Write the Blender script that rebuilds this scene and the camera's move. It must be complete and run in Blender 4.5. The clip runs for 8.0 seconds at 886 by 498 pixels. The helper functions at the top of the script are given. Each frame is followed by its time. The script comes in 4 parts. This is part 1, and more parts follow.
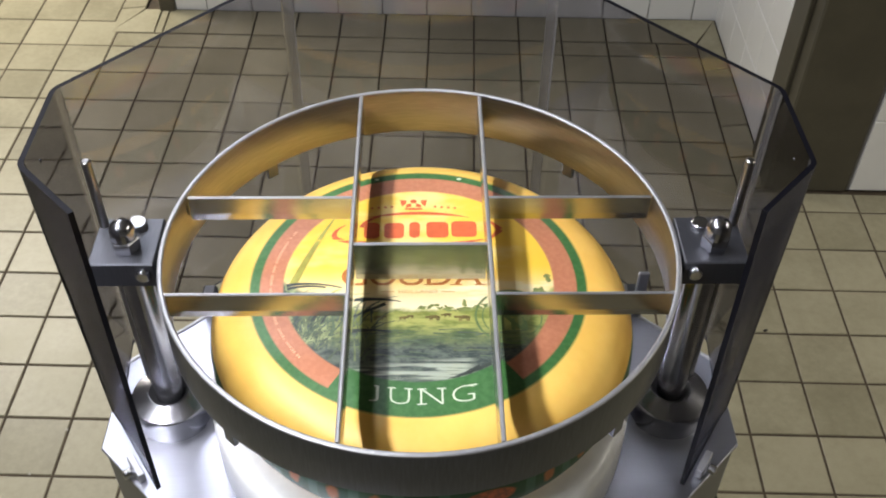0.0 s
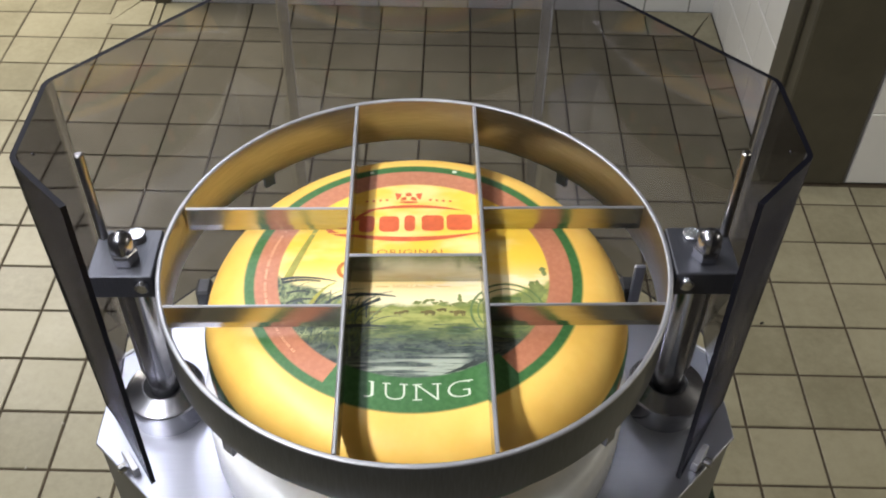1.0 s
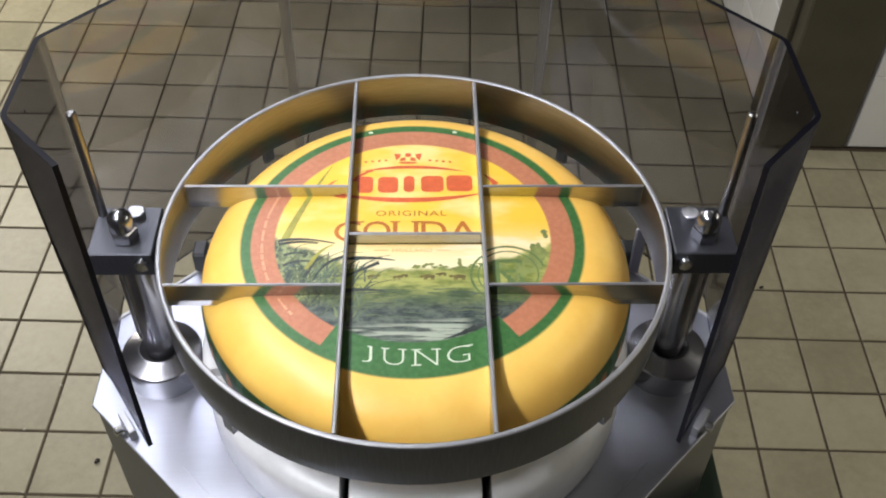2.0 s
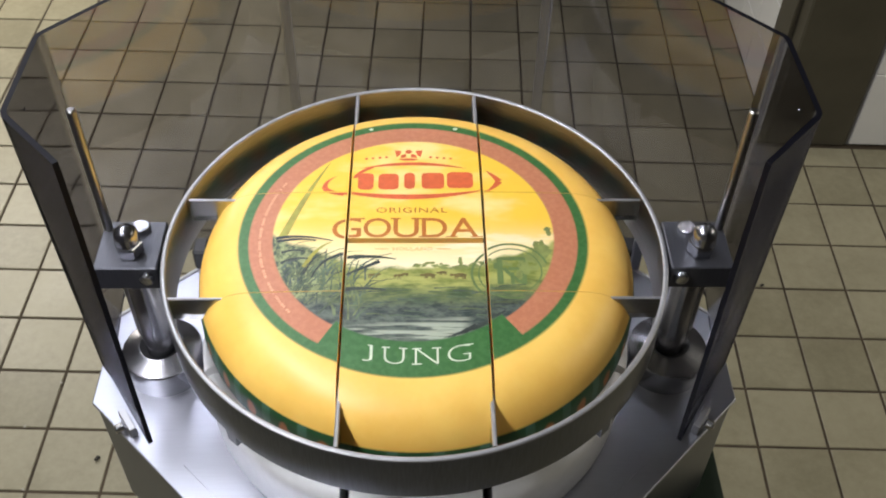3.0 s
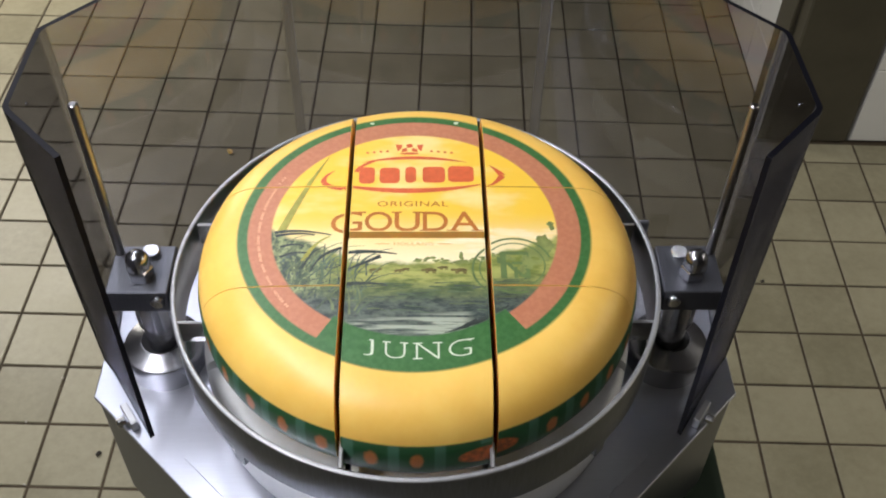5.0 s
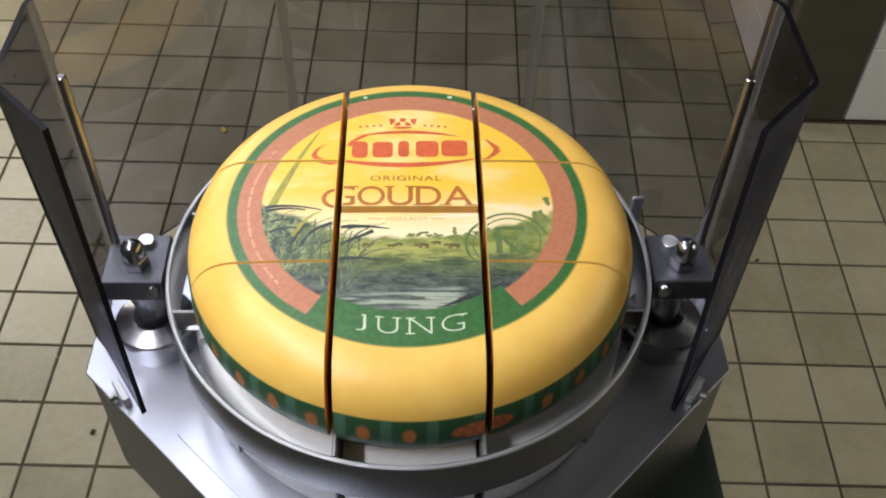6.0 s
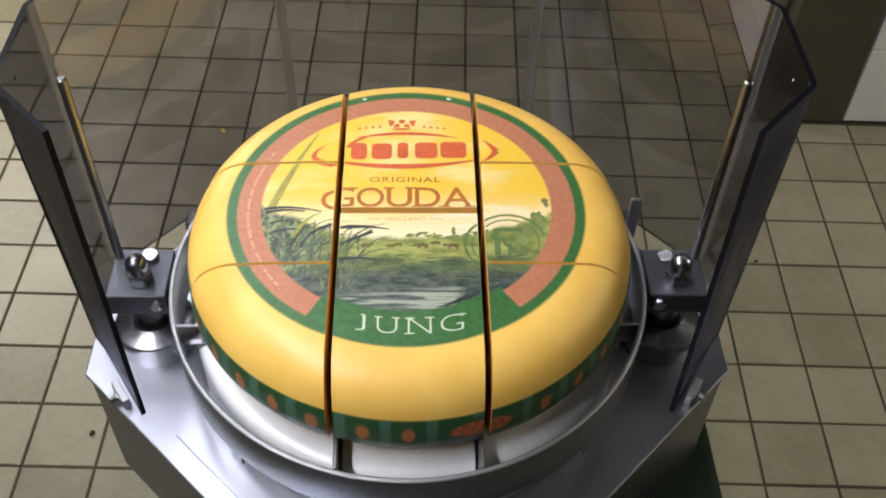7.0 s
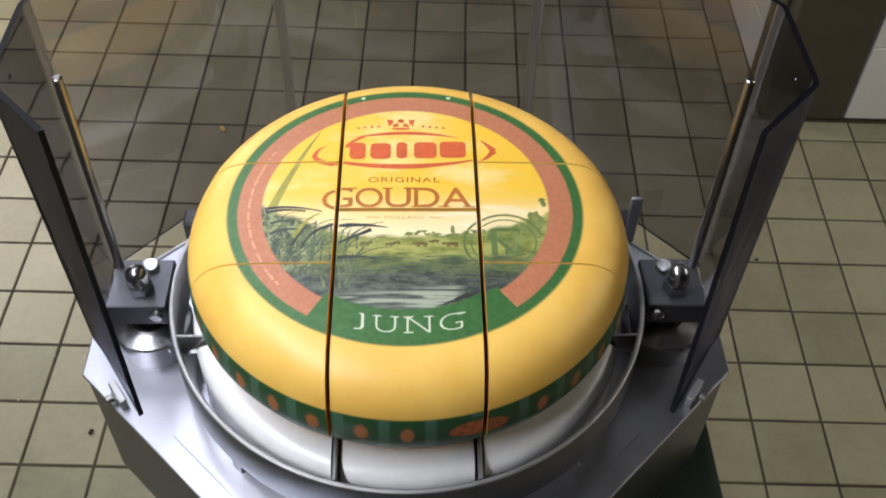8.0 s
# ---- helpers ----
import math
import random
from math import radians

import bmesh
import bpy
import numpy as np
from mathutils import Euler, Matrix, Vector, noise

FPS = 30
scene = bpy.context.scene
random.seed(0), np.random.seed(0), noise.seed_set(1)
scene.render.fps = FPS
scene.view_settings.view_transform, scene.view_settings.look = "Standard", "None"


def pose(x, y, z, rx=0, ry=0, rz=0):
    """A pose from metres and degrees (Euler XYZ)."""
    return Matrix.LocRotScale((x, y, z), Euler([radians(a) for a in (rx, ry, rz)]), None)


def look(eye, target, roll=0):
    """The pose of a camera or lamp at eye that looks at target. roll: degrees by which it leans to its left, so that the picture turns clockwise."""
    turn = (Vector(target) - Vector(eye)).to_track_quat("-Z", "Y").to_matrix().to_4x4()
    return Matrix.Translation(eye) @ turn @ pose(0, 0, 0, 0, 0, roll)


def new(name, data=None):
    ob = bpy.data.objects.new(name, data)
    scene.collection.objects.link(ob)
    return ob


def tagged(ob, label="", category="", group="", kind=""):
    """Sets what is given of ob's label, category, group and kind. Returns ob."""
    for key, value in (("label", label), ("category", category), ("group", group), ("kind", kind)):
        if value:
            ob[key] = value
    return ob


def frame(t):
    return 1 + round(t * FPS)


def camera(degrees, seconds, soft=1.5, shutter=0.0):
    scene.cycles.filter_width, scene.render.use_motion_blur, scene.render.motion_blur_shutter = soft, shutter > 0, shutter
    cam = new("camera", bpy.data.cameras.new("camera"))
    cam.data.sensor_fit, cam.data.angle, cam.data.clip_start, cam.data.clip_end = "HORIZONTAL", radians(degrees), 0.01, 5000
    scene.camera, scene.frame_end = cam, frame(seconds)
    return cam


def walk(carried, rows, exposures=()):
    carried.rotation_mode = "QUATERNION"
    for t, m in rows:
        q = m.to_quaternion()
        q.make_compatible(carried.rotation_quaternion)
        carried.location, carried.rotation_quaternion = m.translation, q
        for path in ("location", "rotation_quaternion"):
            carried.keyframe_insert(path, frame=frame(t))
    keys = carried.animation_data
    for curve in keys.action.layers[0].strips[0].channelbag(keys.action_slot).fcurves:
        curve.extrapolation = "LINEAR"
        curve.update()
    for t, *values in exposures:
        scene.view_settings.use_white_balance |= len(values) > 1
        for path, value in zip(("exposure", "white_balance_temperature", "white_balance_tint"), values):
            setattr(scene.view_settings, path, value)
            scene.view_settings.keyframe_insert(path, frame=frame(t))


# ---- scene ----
cam = camera(47.5, 8.0, 2.0)
PATH = [
    (0, (-0.0030, -0.4716, 1.5429), (0.0355, 0.9613, 0.1481), 0.88),
    (0.5, (-0.0030, -0.4703, 1.5422), (0.0389, 0.9568, 0.1416), 1.03),
    (1, (-0.0018, -0.4693, 1.5413), (0.0428, 0.9534, 0.1363), 1.00),
    (1.5, (-0.0015, -0.4666, 1.5372), (0.0486, 0.9302, 0.1067), 1.39),
    (1.7, (-0.0022, -0.4638, 1.5344), (0.0457, 0.9125, 0.0839), 1.33),
    (2.8, (-0.0025, -0.4624, 1.5327), (0.0442, 0.9050, 0.0739), 1.32),
    (3, (-0.0025, -0.4624, 1.5326), (0.0441, 0.9051, 0.0738), 1.33),
    (3.5, (-0.0026, -0.4619, 1.5331), (0.0408, 0.9045, 0.0733), 1.42),
    (4, (-0.0020, -0.4636, 1.5335), (0.0450, 0.9047, 0.0755), 1.40),
    (4.5, (-0.0030, -0.4648, 1.5341), (0.0392, 0.9078, 0.0801), 1.26),
    (5, (-0.0027, -0.4645, 1.5328), (0.0425, 0.8979, 0.0693), 1.32),
    (5.2, (-0.0018, -0.4638, 1.5290), (0.0485, 0.8838, 0.0520), 1.51),
    (6.3, (-0.0012, -0.4643, 1.5270), (0.0535, 0.8690, 0.0373), 1.70),
    (6.5, (-0.0013, -0.4646, 1.5273), (0.0534, 0.8688, 0.0377), 1.69),
    (7, (-0.0011, -0.4650, 1.5284), (0.0549, 0.8703, 0.0405), 1.73),
    (7.5, (-0.0017, -0.4631, 1.5283), (0.0500, 0.8715, 0.0396), 1.75),
    (8, (-0.0004, -0.4602, 1.5262), (0.0555, 0.8706, 0.0344), 1.74),
]
walk(cam, [(t, look(eye, target, roll)) for t, eye, target, roll in PATH], [(0, 0.30), (1.5, 0.13), (3.5, -0.04), (8, -0.12)])

# ---------------------------------------------------------------- light
world = bpy.data.worlds.new("world")
world.use_nodes = True
world.node_tree.nodes["Background"].inputs[0].default_value = (0.9, 0.95, 1.0, 1)
world.node_tree.nodes["Background"].inputs[1].default_value = 0.02
scene.world = world
scene.view_settings.exposure = 0.0


def area_lamp(name, m, w, h, watts, colour):
    d = bpy.data.lights.new(name, "AREA")
    d.shape, d.size, d.size_y, d.energy, d.color = "RECTANGLE", w, h, watts, colour
    ob = new(name, d)
    ob.matrix_world = m
    return ob


# fluorescent tubes run along the room, above and to one side of the machine
WORK_LAMP = pose(-0.506, -0.231, 1.868)
area_lamp("tube_light", WORK_LAMP, 0.077, 0.935, 15.8, (0.95, 0.965, 1.04))
area_lamp("tube_light", pose(-0.58, 1.00, 2.44), 0.14, 1.25, 11.0, (0.92, 0.97, 1.12))
# fill light added on the right for the floor and wall there
area_lamp("tube_light", pose(2.00, 0.10, 1.90), 0.10, 1.10, 13.5, (1.0, 0.94, 0.80))
# fill light added to brighten the far left floor and the recess
area_lamp("far_fill_light", pose(-1.60, 2.30, 1.60), 0.5, 0.5, 36, (1.0, 0.94, 0.84))


# ---------------------------------------------------------------- materials
class Nodes:
    """Short hand for building node materials."""

    def __init__(self, name):
        self.mat = bpy.data.materials.new(name)
        self.mat.use_nodes = True
        self.t = self.mat.node_tree
        self.bsdf = self.t.nodes["Principled BSDF"]

    def put(self, sock, v):
        if isinstance(v, bpy.types.NodeSocket):
            self.t.links.new(v, sock)
        elif isinstance(v, (tuple, list)) and sock.type == "RGBA":
            sock.default_value = (*v[:3], 1)
        else:
            sock.default_value = v

    def math(self, op, a, b=0.0, c=0.0):
        n = self.t.nodes.new("ShaderNodeMath")
        n.operation = op
        for s, v in zip(n.inputs, (a, b, c)):
            self.put(s, v)
        return n.outputs[0]

    def mix(self, f, a, b):
        n = self.t.nodes.new("ShaderNodeMix")
        n.data_type = "RGBA"
        self.put(n.inputs[0], f), self.put(n.inputs[6], a), self.put(n.inputs[7], b)
        return n.outputs[2]

    def step(self, v, lo, hi):
        n = self.t.nodes.new("ShaderNodeMapRange")
        n.interpolation_type = "SMOOTHSTEP"
        for i, s in enumerate((v, lo, hi, 0.0, 1.0)):
            self.put(n.inputs[i], s)
        return n.outputs[0]

    def coords(self, which="Object"):
        return self.t.nodes.new("ShaderNodeTexCoord").outputs[which]

    def xyz(self, v):
        n = self.t.nodes.new("ShaderNodeSeparateXYZ")
        self.put(n.inputs[0], v)
        return n.outputs

    def scaled(self, v, s):
        n = self.t.nodes.new("ShaderNodeMapping")
        self.put(n.inputs[0], v)
        n.inputs[3].default_value = s
        return n.outputs[0]

    def noise(self, v, scale, detail=4.0, rough=0.55):
        n = self.t.nodes.new("ShaderNodeTexNoise")
        self.put(n.inputs["Vector"], v)
        n.inputs["Scale"].default_value, n.inputs["Detail"].default_value, n.inputs["Roughness"].default_value = scale, detail, rough
        return n.outputs[0]

    def random(self):
        return self.t.nodes.new("ShaderNodeObjectInfo").outputs["Random"]

    def bump(self, h, strength, dist):
        n = self.t.nodes.new("ShaderNodeBump")
        n.inputs["Strength"].default_value, n.inputs["Distance"].default_value = strength, dist
        self.put(n.inputs["Height"], h)
        self.t.links.new(n.outputs[0], self.bsdf.inputs["Normal"])

    def set(self, **kw):
        for k, v in kw.items():
            self.put(self.bsdf.inputs[k.replace("_", " ")], v)
        return self.mat


def steel(name, colour, rough, brush=(1, 1, 1), streak=0.07, metal=1.0, relief=0.02, shade=0.75):
    n = Nodes(name)
    co = n.coords()
    a = n.noise(n.scaled(co, brush), 60, 5)
    b = n.noise(co, 9, 3)
    v = n.math("MULTIPLY_ADD", a, 0.5, n.math("MULTIPLY", b, 0.5))
    dark = tuple(c * shade for c in colour)
    n.bump(a, relief, 0.0004)
    return n.set(Base_Color=n.mix(n.step(v, 0.3, 0.7), dark, colour), Metallic=metal,
                 Roughness=n.math("MULTIPLY_ADD", v, streak, rough - streak / 2))


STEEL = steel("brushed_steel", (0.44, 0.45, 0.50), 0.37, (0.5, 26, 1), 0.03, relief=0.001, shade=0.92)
# darker steel: shade of housing sides, ring's outer face and lugs put in colour
SHADED_STEEL = steel("shaded_steel", (0.225, 0.236, 0.268), 0.38, (14, 14, 1))
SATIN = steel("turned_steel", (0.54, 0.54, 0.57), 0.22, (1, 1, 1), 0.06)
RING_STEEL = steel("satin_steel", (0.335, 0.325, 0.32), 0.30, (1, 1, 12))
BLADE_STEEL = steel("blade_steel", (0.50, 0.49, 0.475), 0.25, (1, 1, 12))
BLOCK_STEEL = steel("machined_steel", (0.14, 0.143, 0.16), 0.52, (20, 1, 1))
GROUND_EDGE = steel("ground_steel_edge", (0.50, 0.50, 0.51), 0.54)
CHROME = steel("chrome", (0.72, 0.72, 0.74), 0.20, (1, 1, 1), 0.04)
NUT_CHROME = steel("dark_chrome", (0.46, 0.46, 0.49), 0.22, (1, 1, 1), 0.03)


def plain(name, colour, rough, var=0.15, scale=40, bump=0.0, **kw):
    n = Nodes(name)
    co = n.coords()
    v = n.math("MULTIPLY_ADD", n.noise(co, scale), 0.6, n.math("MULTIPLY", n.noise(co, scale / 7), 0.4))
    if bump:
        n.bump(v, 0.3, bump)
    lo = tuple(c * (1 - var) for c in colour)
    hi = tuple(min(1, c * (1 + var)) for c in colour)
    return n.set(Base_Color=n.mix(n.step(v, 0.3, 0.7), lo, hi), Roughness=rough, **kw)


RUBBER = plain("black_rubber", (0.012, 0.012, 0.013), 0.5)
WHITE_PLASTIC = plain("white_cutting_plastic", (0.80, 0.80, 0.80), 0.32, 0.04, 120)
DARK_EDGE = plain("sawn_acrylic_edge", (0.006, 0.006, 0.009), 0.45, Specular_IOR_Level=0.12)
GREEN_PAINT = plain("dark_green_paint", (0.008, 0.026, 0.013), 0.55, Specular_IOR_Level=0.3)
BROWN_PAINT = plain("dark_brown_paint", (0.075, 0.066, 0.045), 0.45, 0.12, 14)
GROUT = plain("dark_grout", (0.066, 0.049, 0.030), 0.9, 0.35, 30)
WALL_GROUT = plain("wall_grout", (0.30, 0.29, 0.27), 0.9, 0.2, 30)
PLASTER = plain("painted_plaster", (0.32, 0.315, 0.30), 0.8, 0.08, 5)
CHIP = plain("pale_mortar", (0.42, 0.39, 0.32), 0.9)
DIRT = plain("dirt_speck", (0.03, 0.025, 0.02), 0.9)
TUBE = Nodes("lamp_glow").set(Base_Color=(0.9, 0.9, 0.9), Emission_Color=(1.0, 0.96, 0.88), Emission_Strength=6.0)


def floor_tile_material():
    n = Nodes("beige_floor_tile")
    r = n.random()
    geo = n.t.nodes.new("ShaderNodeNewGeometry").outputs["Position"]
    big = n.noise(geo, 8, 4, 0.6)
    fine = n.noise(geo, 60, 6, 0.7)
    v = n.math("MULTIPLY_ADD", fine, 0.45, n.math("MULTIPLY_ADD", big, 0.6, n.math("MULTIPLY", r, 0.30)))
    n.bump(n.noise(geo, 140, 3), 0.12, 0.001)
    return n.set(Base_Color=n.mix(n.step(v, 0.35, 0.95), (0.220, 0.197, 0.122), (0.362, 0.329, 0.219)),
                 Roughness=n.math("MULTIPLY_ADD", big, 0.2, 0.32))


FLOOR_TILE = floor_tile_material()


def wall_tile_material():
    n = Nodes("white_wall_tile")
    r = n.random()
    co = n.coords()
    n.bump(n.noise(co, 14, 2), 0.05, 0.002)
    v = n.math("MULTIPLY_ADD", n.noise(co, 25), 0.5, n.math("MULTIPLY", r, 0.5))
    return n.set(Base_Color=n.mix(v, (0.78, 0.77, 0.74), (0.86, 0.85, 0.82)), Roughness=0.16)


WALL_TILE = wall_tile_material()


def acrylic_material(name, ior, rough=0.0):
    n = Nodes(name)
    co = n.coords()
    smear = n.noise(n.scaled(co, (1, 1, 0.4)), 14, 3)
    return n.set(Base_Color=n.mix(n.step(smear, 0.35, 0.75), (0.412, 0.404, 0.444), (0.485, 0.476, 0.519)), Transmission_Weight=1.0, IOR=ior,
                 Roughness=n.math("MULTIPLY_ADD", n.step(smear, 0.5, 0.9), 0.03, rough))


ACRYLIC = acrylic_material("worn_smoked_acrylic", 1.14)
SATIN_ACRYLIC = acrylic_material("scuffed_smoked_acrylic", 1.03, 0.24)
GLOSSY_ACRYLIC = acrylic_material("polished_smoked_acrylic", 1.38)
# near-black tint of the added flange sheet, which only carries shade
SHADE_ACRYLIC = Nodes("flange_shade_acrylic").set(Base_Color=(0.014, 0.014, 0.019), Transmission_Weight=1.0, IOR=1.04, Roughness=0.34)
# same sheet as the rest; dark reflections at its sides put into this tint
SIDE_ACRYLIC = Nodes("side_shade_acrylic").set(Base_Color=(0.19, 0.185, 0.21), Transmission_Weight=1.0, IOR=1.16, Roughness=0.02)
BEND = Nodes("whitened_acrylic_bend").set(Base_Color=(0.33, 0.318, 0.325), Transmission_Weight=0.9, IOR=1.07, Roughness=0.22)

CH, CR = 0.0825, 0.1487     # the cheese: height, widest radius
PRINT_K, PRINT_Y = 1.0124, 0.0058      # the print is a little larger than drawn and set back
R_LABEL, R_BROWN, R_PICT = 0.1144 * PRINT_K, 0.1074 * PRINT_K, 0.0916 * PRINT_K
DRAWN_AT, CHEESE_AT = (-0.0014, 0.0012), (0.001, 0.0030)
LABEL_AT = (DRAWN_AT[0] * PRINT_K, DRAWN_AT[1] * PRINT_K + PRINT_Y)
BAND = (0.010, 0.055)      # the printed band round the side


def rind_material():
    n = Nodes("printed_cheese_rind")
    co = n.coords()
    x, y, z = n.xyz(co)
    x, y = n.math("SUBTRACT", x, LABEL_AT[0]), n.math("SUBTRACT", y, LABEL_AT[1])
    r = n.math("SQRT", n.math("ADD", n.math("MULTIPLY", x, x), n.math("MULTIPLY", y, y)))
    mott = n.noise(co, 22, 4)
    fine = n.noise(co, 260, 3)
    wax = n.mix(n.step(mott, 0.3, 0.7), (0.84, 0.48, 0.080), (0.92, 0.575, 0.12))
    wax = n.mix(n.math("MULTIPLY", fine, 0.12), wax, (0.95, 0.70, 0.28))
    green = n.mix(n.step(fine, 0.3, 0.7), (0.036, 0.125, 0.030), (0.056, 0.165, 0.045))
    brown = n.mix(n.step(fine, 0.35, 0.7), (0.475, 0.178, 0.090), (0.53, 0.212, 0.110))
    # the landscape: sky, meadow with hedges, dark bank, pond
    wob = n.math("MULTIPLY_ADD", n.noise(co, 70, 4), 0.012, n.math("SUBTRACT", y, 0.006))
    west = n.math("MULTIPLY", n.math("MAXIMUM", n.math("MULTIPLY_ADD", x, -1.0, -0.043), 0.0), 0.50)
    east = n.math("MULTIPLY", n.math("MAXIMUM", n.math("SUBTRACT", x, 0.040), 0.0), 0.36)
    edge = n.math("ADD", n.math("ADD", west, east), -0.0285)
    d = n.math("SUBTRACT", wob, edge)
    glow = n.noise(n.scaled(co, (1, 2, 1)), 18, 3)
    sky = n.mix(n.step(y, -0.032, 0.016), (0.92, 0.80, 0.50), (0.90, 0.56, 0.055))
    sky = n.mix(n.math("MULTIPLY", n.step(glow, 0.42, 0.7), 0.6), sky, (0.92, 0.77, 0.38))
    sky = n.mix(n.math("MULTIPLY", n.step(n.noise(n.scaled(co, (0.6, 2.4, 1)), 30, 4), 0.52, 0.66), n.step(y, 0.012, -0.020)), sky, (0.93, 0.84, 0.60))
    tuft = n.noise(n.scaled(co, (1, 3, 1)), 42, 5, 0.6)
    meadow = n.mix(n.step(tuft, 0.38, 0.64), (0.17, 0.21, 0.040), (0.40, 0.40, 0.115))
    meadow = n.mix(n.step(n.math("MULTIPLY_ADD", tuft, 0.016, y), -0.030, -0.046), meadow, n.mix(n.step(tuft, 0.4, 0.62), (0.060, 0.095, 0.042), (0.17, 0.205, 0.075)))
    bank_n = n.noise(n.scaled(co, (1.3, 2.6, 1)), 75, 6, 0.72)
    bank = n.mix(n.step(bank_n, 0.36, 0.66), (0.030, 0.044, 0.040), (0.135, 0.160, 0.125))
    scrub = n.mix(n.step(n.noise(n.scaled(co, (1.6, 1.0, 1)), 95, 5, 0.7), 0.40, 0.60), (0.045, 0.072, 0.048), (0.33, 0.37, 0.16))
    left = n.step(n.math("MULTIPLY_ADD", tuft, 0.030, x), -0.028, -0.048)
    low = n.step(n.math("MULTIPLY_ADD", bank_n, 0.022, y), -0.040, -0.054)
    pict = n.mix(n.step(d, 0.003, -0.002), sky, n.mix(left, meadow, scrub))
    pict = n.mix(low, pict, bank)
    pond = n.math("MULTIPLY", n.step(n.math("MULTIPLY_ADD", x, -0.10, y), -0.070, -0.077), n.step(n.noise(n.scaled(co, (0.25, 4.5, 1)), 75, 5, 0.6), 0.46, 0.56))
    pond = n.math("MULTIPLY", pond, n.step(n.math("ABSOLUTE", n.math("ADD", x, 0.004)), 0.044, 0.032))
    pict = n.mix(n.math("MULTIPLY", pond, 0.75), pict, (0.46, 0.50, 0.38))
    # rings of the label
    ang = n.math("ARCTAN2", x, n.math("MULTIPLY", y, -1.0))
    foot = n.math("LESS_THAN", n.math("ABSOLUTE", n.math("SUBTRACT", ang, 0.050)), 0.598)
    ring = n.mix(foot, brown, green)
    s = 0.0008
    inner = n.math("MULTIPLY_ADD", foot, -0.0036, R_PICT)
    col = n.mix(n.step(n.math("SUBTRACT", r, inner), -s, s), pict, ring)
    col = n.mix(n.step(r, R_BROWN - s, R_BROWN + s), col, green)
    col = n.mix(n.step(r, R_LABEL - 0.0012, R_LABEL + 0.0012), col, wax)
    # side band with round ornaments
    u = n.math("FRACT", n.math("MULTIPLY_ADD", ang, 34 / math.tau, 0.446))
    du = n.math("MULTIPLY", n.math("SUBTRACT", u, 0.5), 0.0274)
    dz = n.math("MULTIPLY", n.math("SUBTRACT", z, 0.041), 0.55)
    dd = n.math("SQRT", n.math("ADD", n.math("MULTIPLY", du, du), n.math("MULTIPLY", dz, dz)))
    bars = n.math("MULTIPLY", n.step(n.math("ABSOLUTE", du), 0.0096, 0.0112), n.step(n.math("ABSOLUTE", dz), 0.009, 0.007))
    band = n.mix(n.math("MULTIPLY", bars, 0.7), (0.020, 0.085, 0.028), (0.085, 0.20, 0.13))
    band = n.mix(n.math("MULTIPLY", n.step(n.math("MULTIPLY_ADD", fine, 0.003, dd), 0.0066, 0.0042), 0.8), band, (0.60, 0.20, 0.055))
    ex = n.math("MULTIPLY", n.math("SUBTRACT", ang, 0.29), 0.0085 / 0.0215 * 0.1475)
    ez = n.math("MULTIPLY", dz, 1.6)
    ee = n.math("SQRT", n.math("ADD", n.math("MULTIPLY", ex, ex), n.math("MULTIPLY", ez, ez)))
    band = n.mix(n.step(ee, 0.0095, 0.0088), band, (0.02, 0.085, 0.028))
    band = n.mix(n.step(n.math("MULTIPLY_ADD", fine, 0.002, ee), 0.0082, 0.0070), band, n.mix(n.step(fine, 0.35, 0.65), (0.30, 0.10, 0.035), (0.62, 0.16, 0.045)))
    side = n.math("MULTIPLY", n.step(z, BAND[0] - s, BAND[0] + s), n.step(z, BAND[1] + s, BAND[1] - s))
    col = n.mix(side, col, band)
    n.bump(n.math("ADD", n.noise(co, 40, 3), n.math("MULTIPLY", fine, 0.12)), 0.10, 0.002)
    return n.set(Base_Color=col, Roughness=n.math("MULTIPLY_ADD", mott, 0.16, 0.34), Subsurface_Weight=0.06,
                 Subsurface_Radius=(0.006, 0.003, 0.001), Subsurface_Scale=1.0)


RIND = rind_material()
PASTE = plain("cut_cheese", (0.86, 0.56, 0.17), 0.45, 0.08, 60, Subsurface_Weight=0.35, Subsurface_Radius=(0.012, 0.007, 0.002), Subsurface_Scale=1.0)
RED_PRINT = plain("red_print", (0.66, 0.125, 0.040), 0.42, 0.12, 200)
BROWN_PRINT = plain("brown_print", (0.47, 0.155, 0.025), 0.42, 0.12, 200)
PALE_PRINT = plain("pale_print", (0.62, 0.70, 0.52), 0.42, 0.05, 200)
LEAF_DARK = plain("dark_grass_print", (0.075, 0.095, 0.080), 0.42, 0.5, 120)
LEAF_MID = plain("green_grass_print", (0.105, 0.145, 0.082), 0.42, 0.5, 120)
REED_DARK = plain("dark_reed_print", (0.042, 0.052, 0.044), 0.42, 0.3, 160)
TREE_PRINT = plain("tree_print", (0.21, 0.245, 0.075), 0.42, 0.3, 160)
REED_PRINT = plain("olive_reed_print", (0.34, 0.31, 0.055), 0.42, 0.25, 120)
SEAL_PRINT = plain("seal_print", (0.125, 0.185, 0.060), 0.42, 0.2, 160)
LEAF_PALE = plain("pale_grass_print", (0.145, 0.178, 0.082), 0.42, 0.5, 120)
FAINT_PRINT = plain("faint_brown_print", (0.66, 0.36, 0.10), 0.42, 0.12, 200)
COW_PRINT = plain("cow_print", (0.15, 0.115, 0.035), 0.42, 0.2, 160)


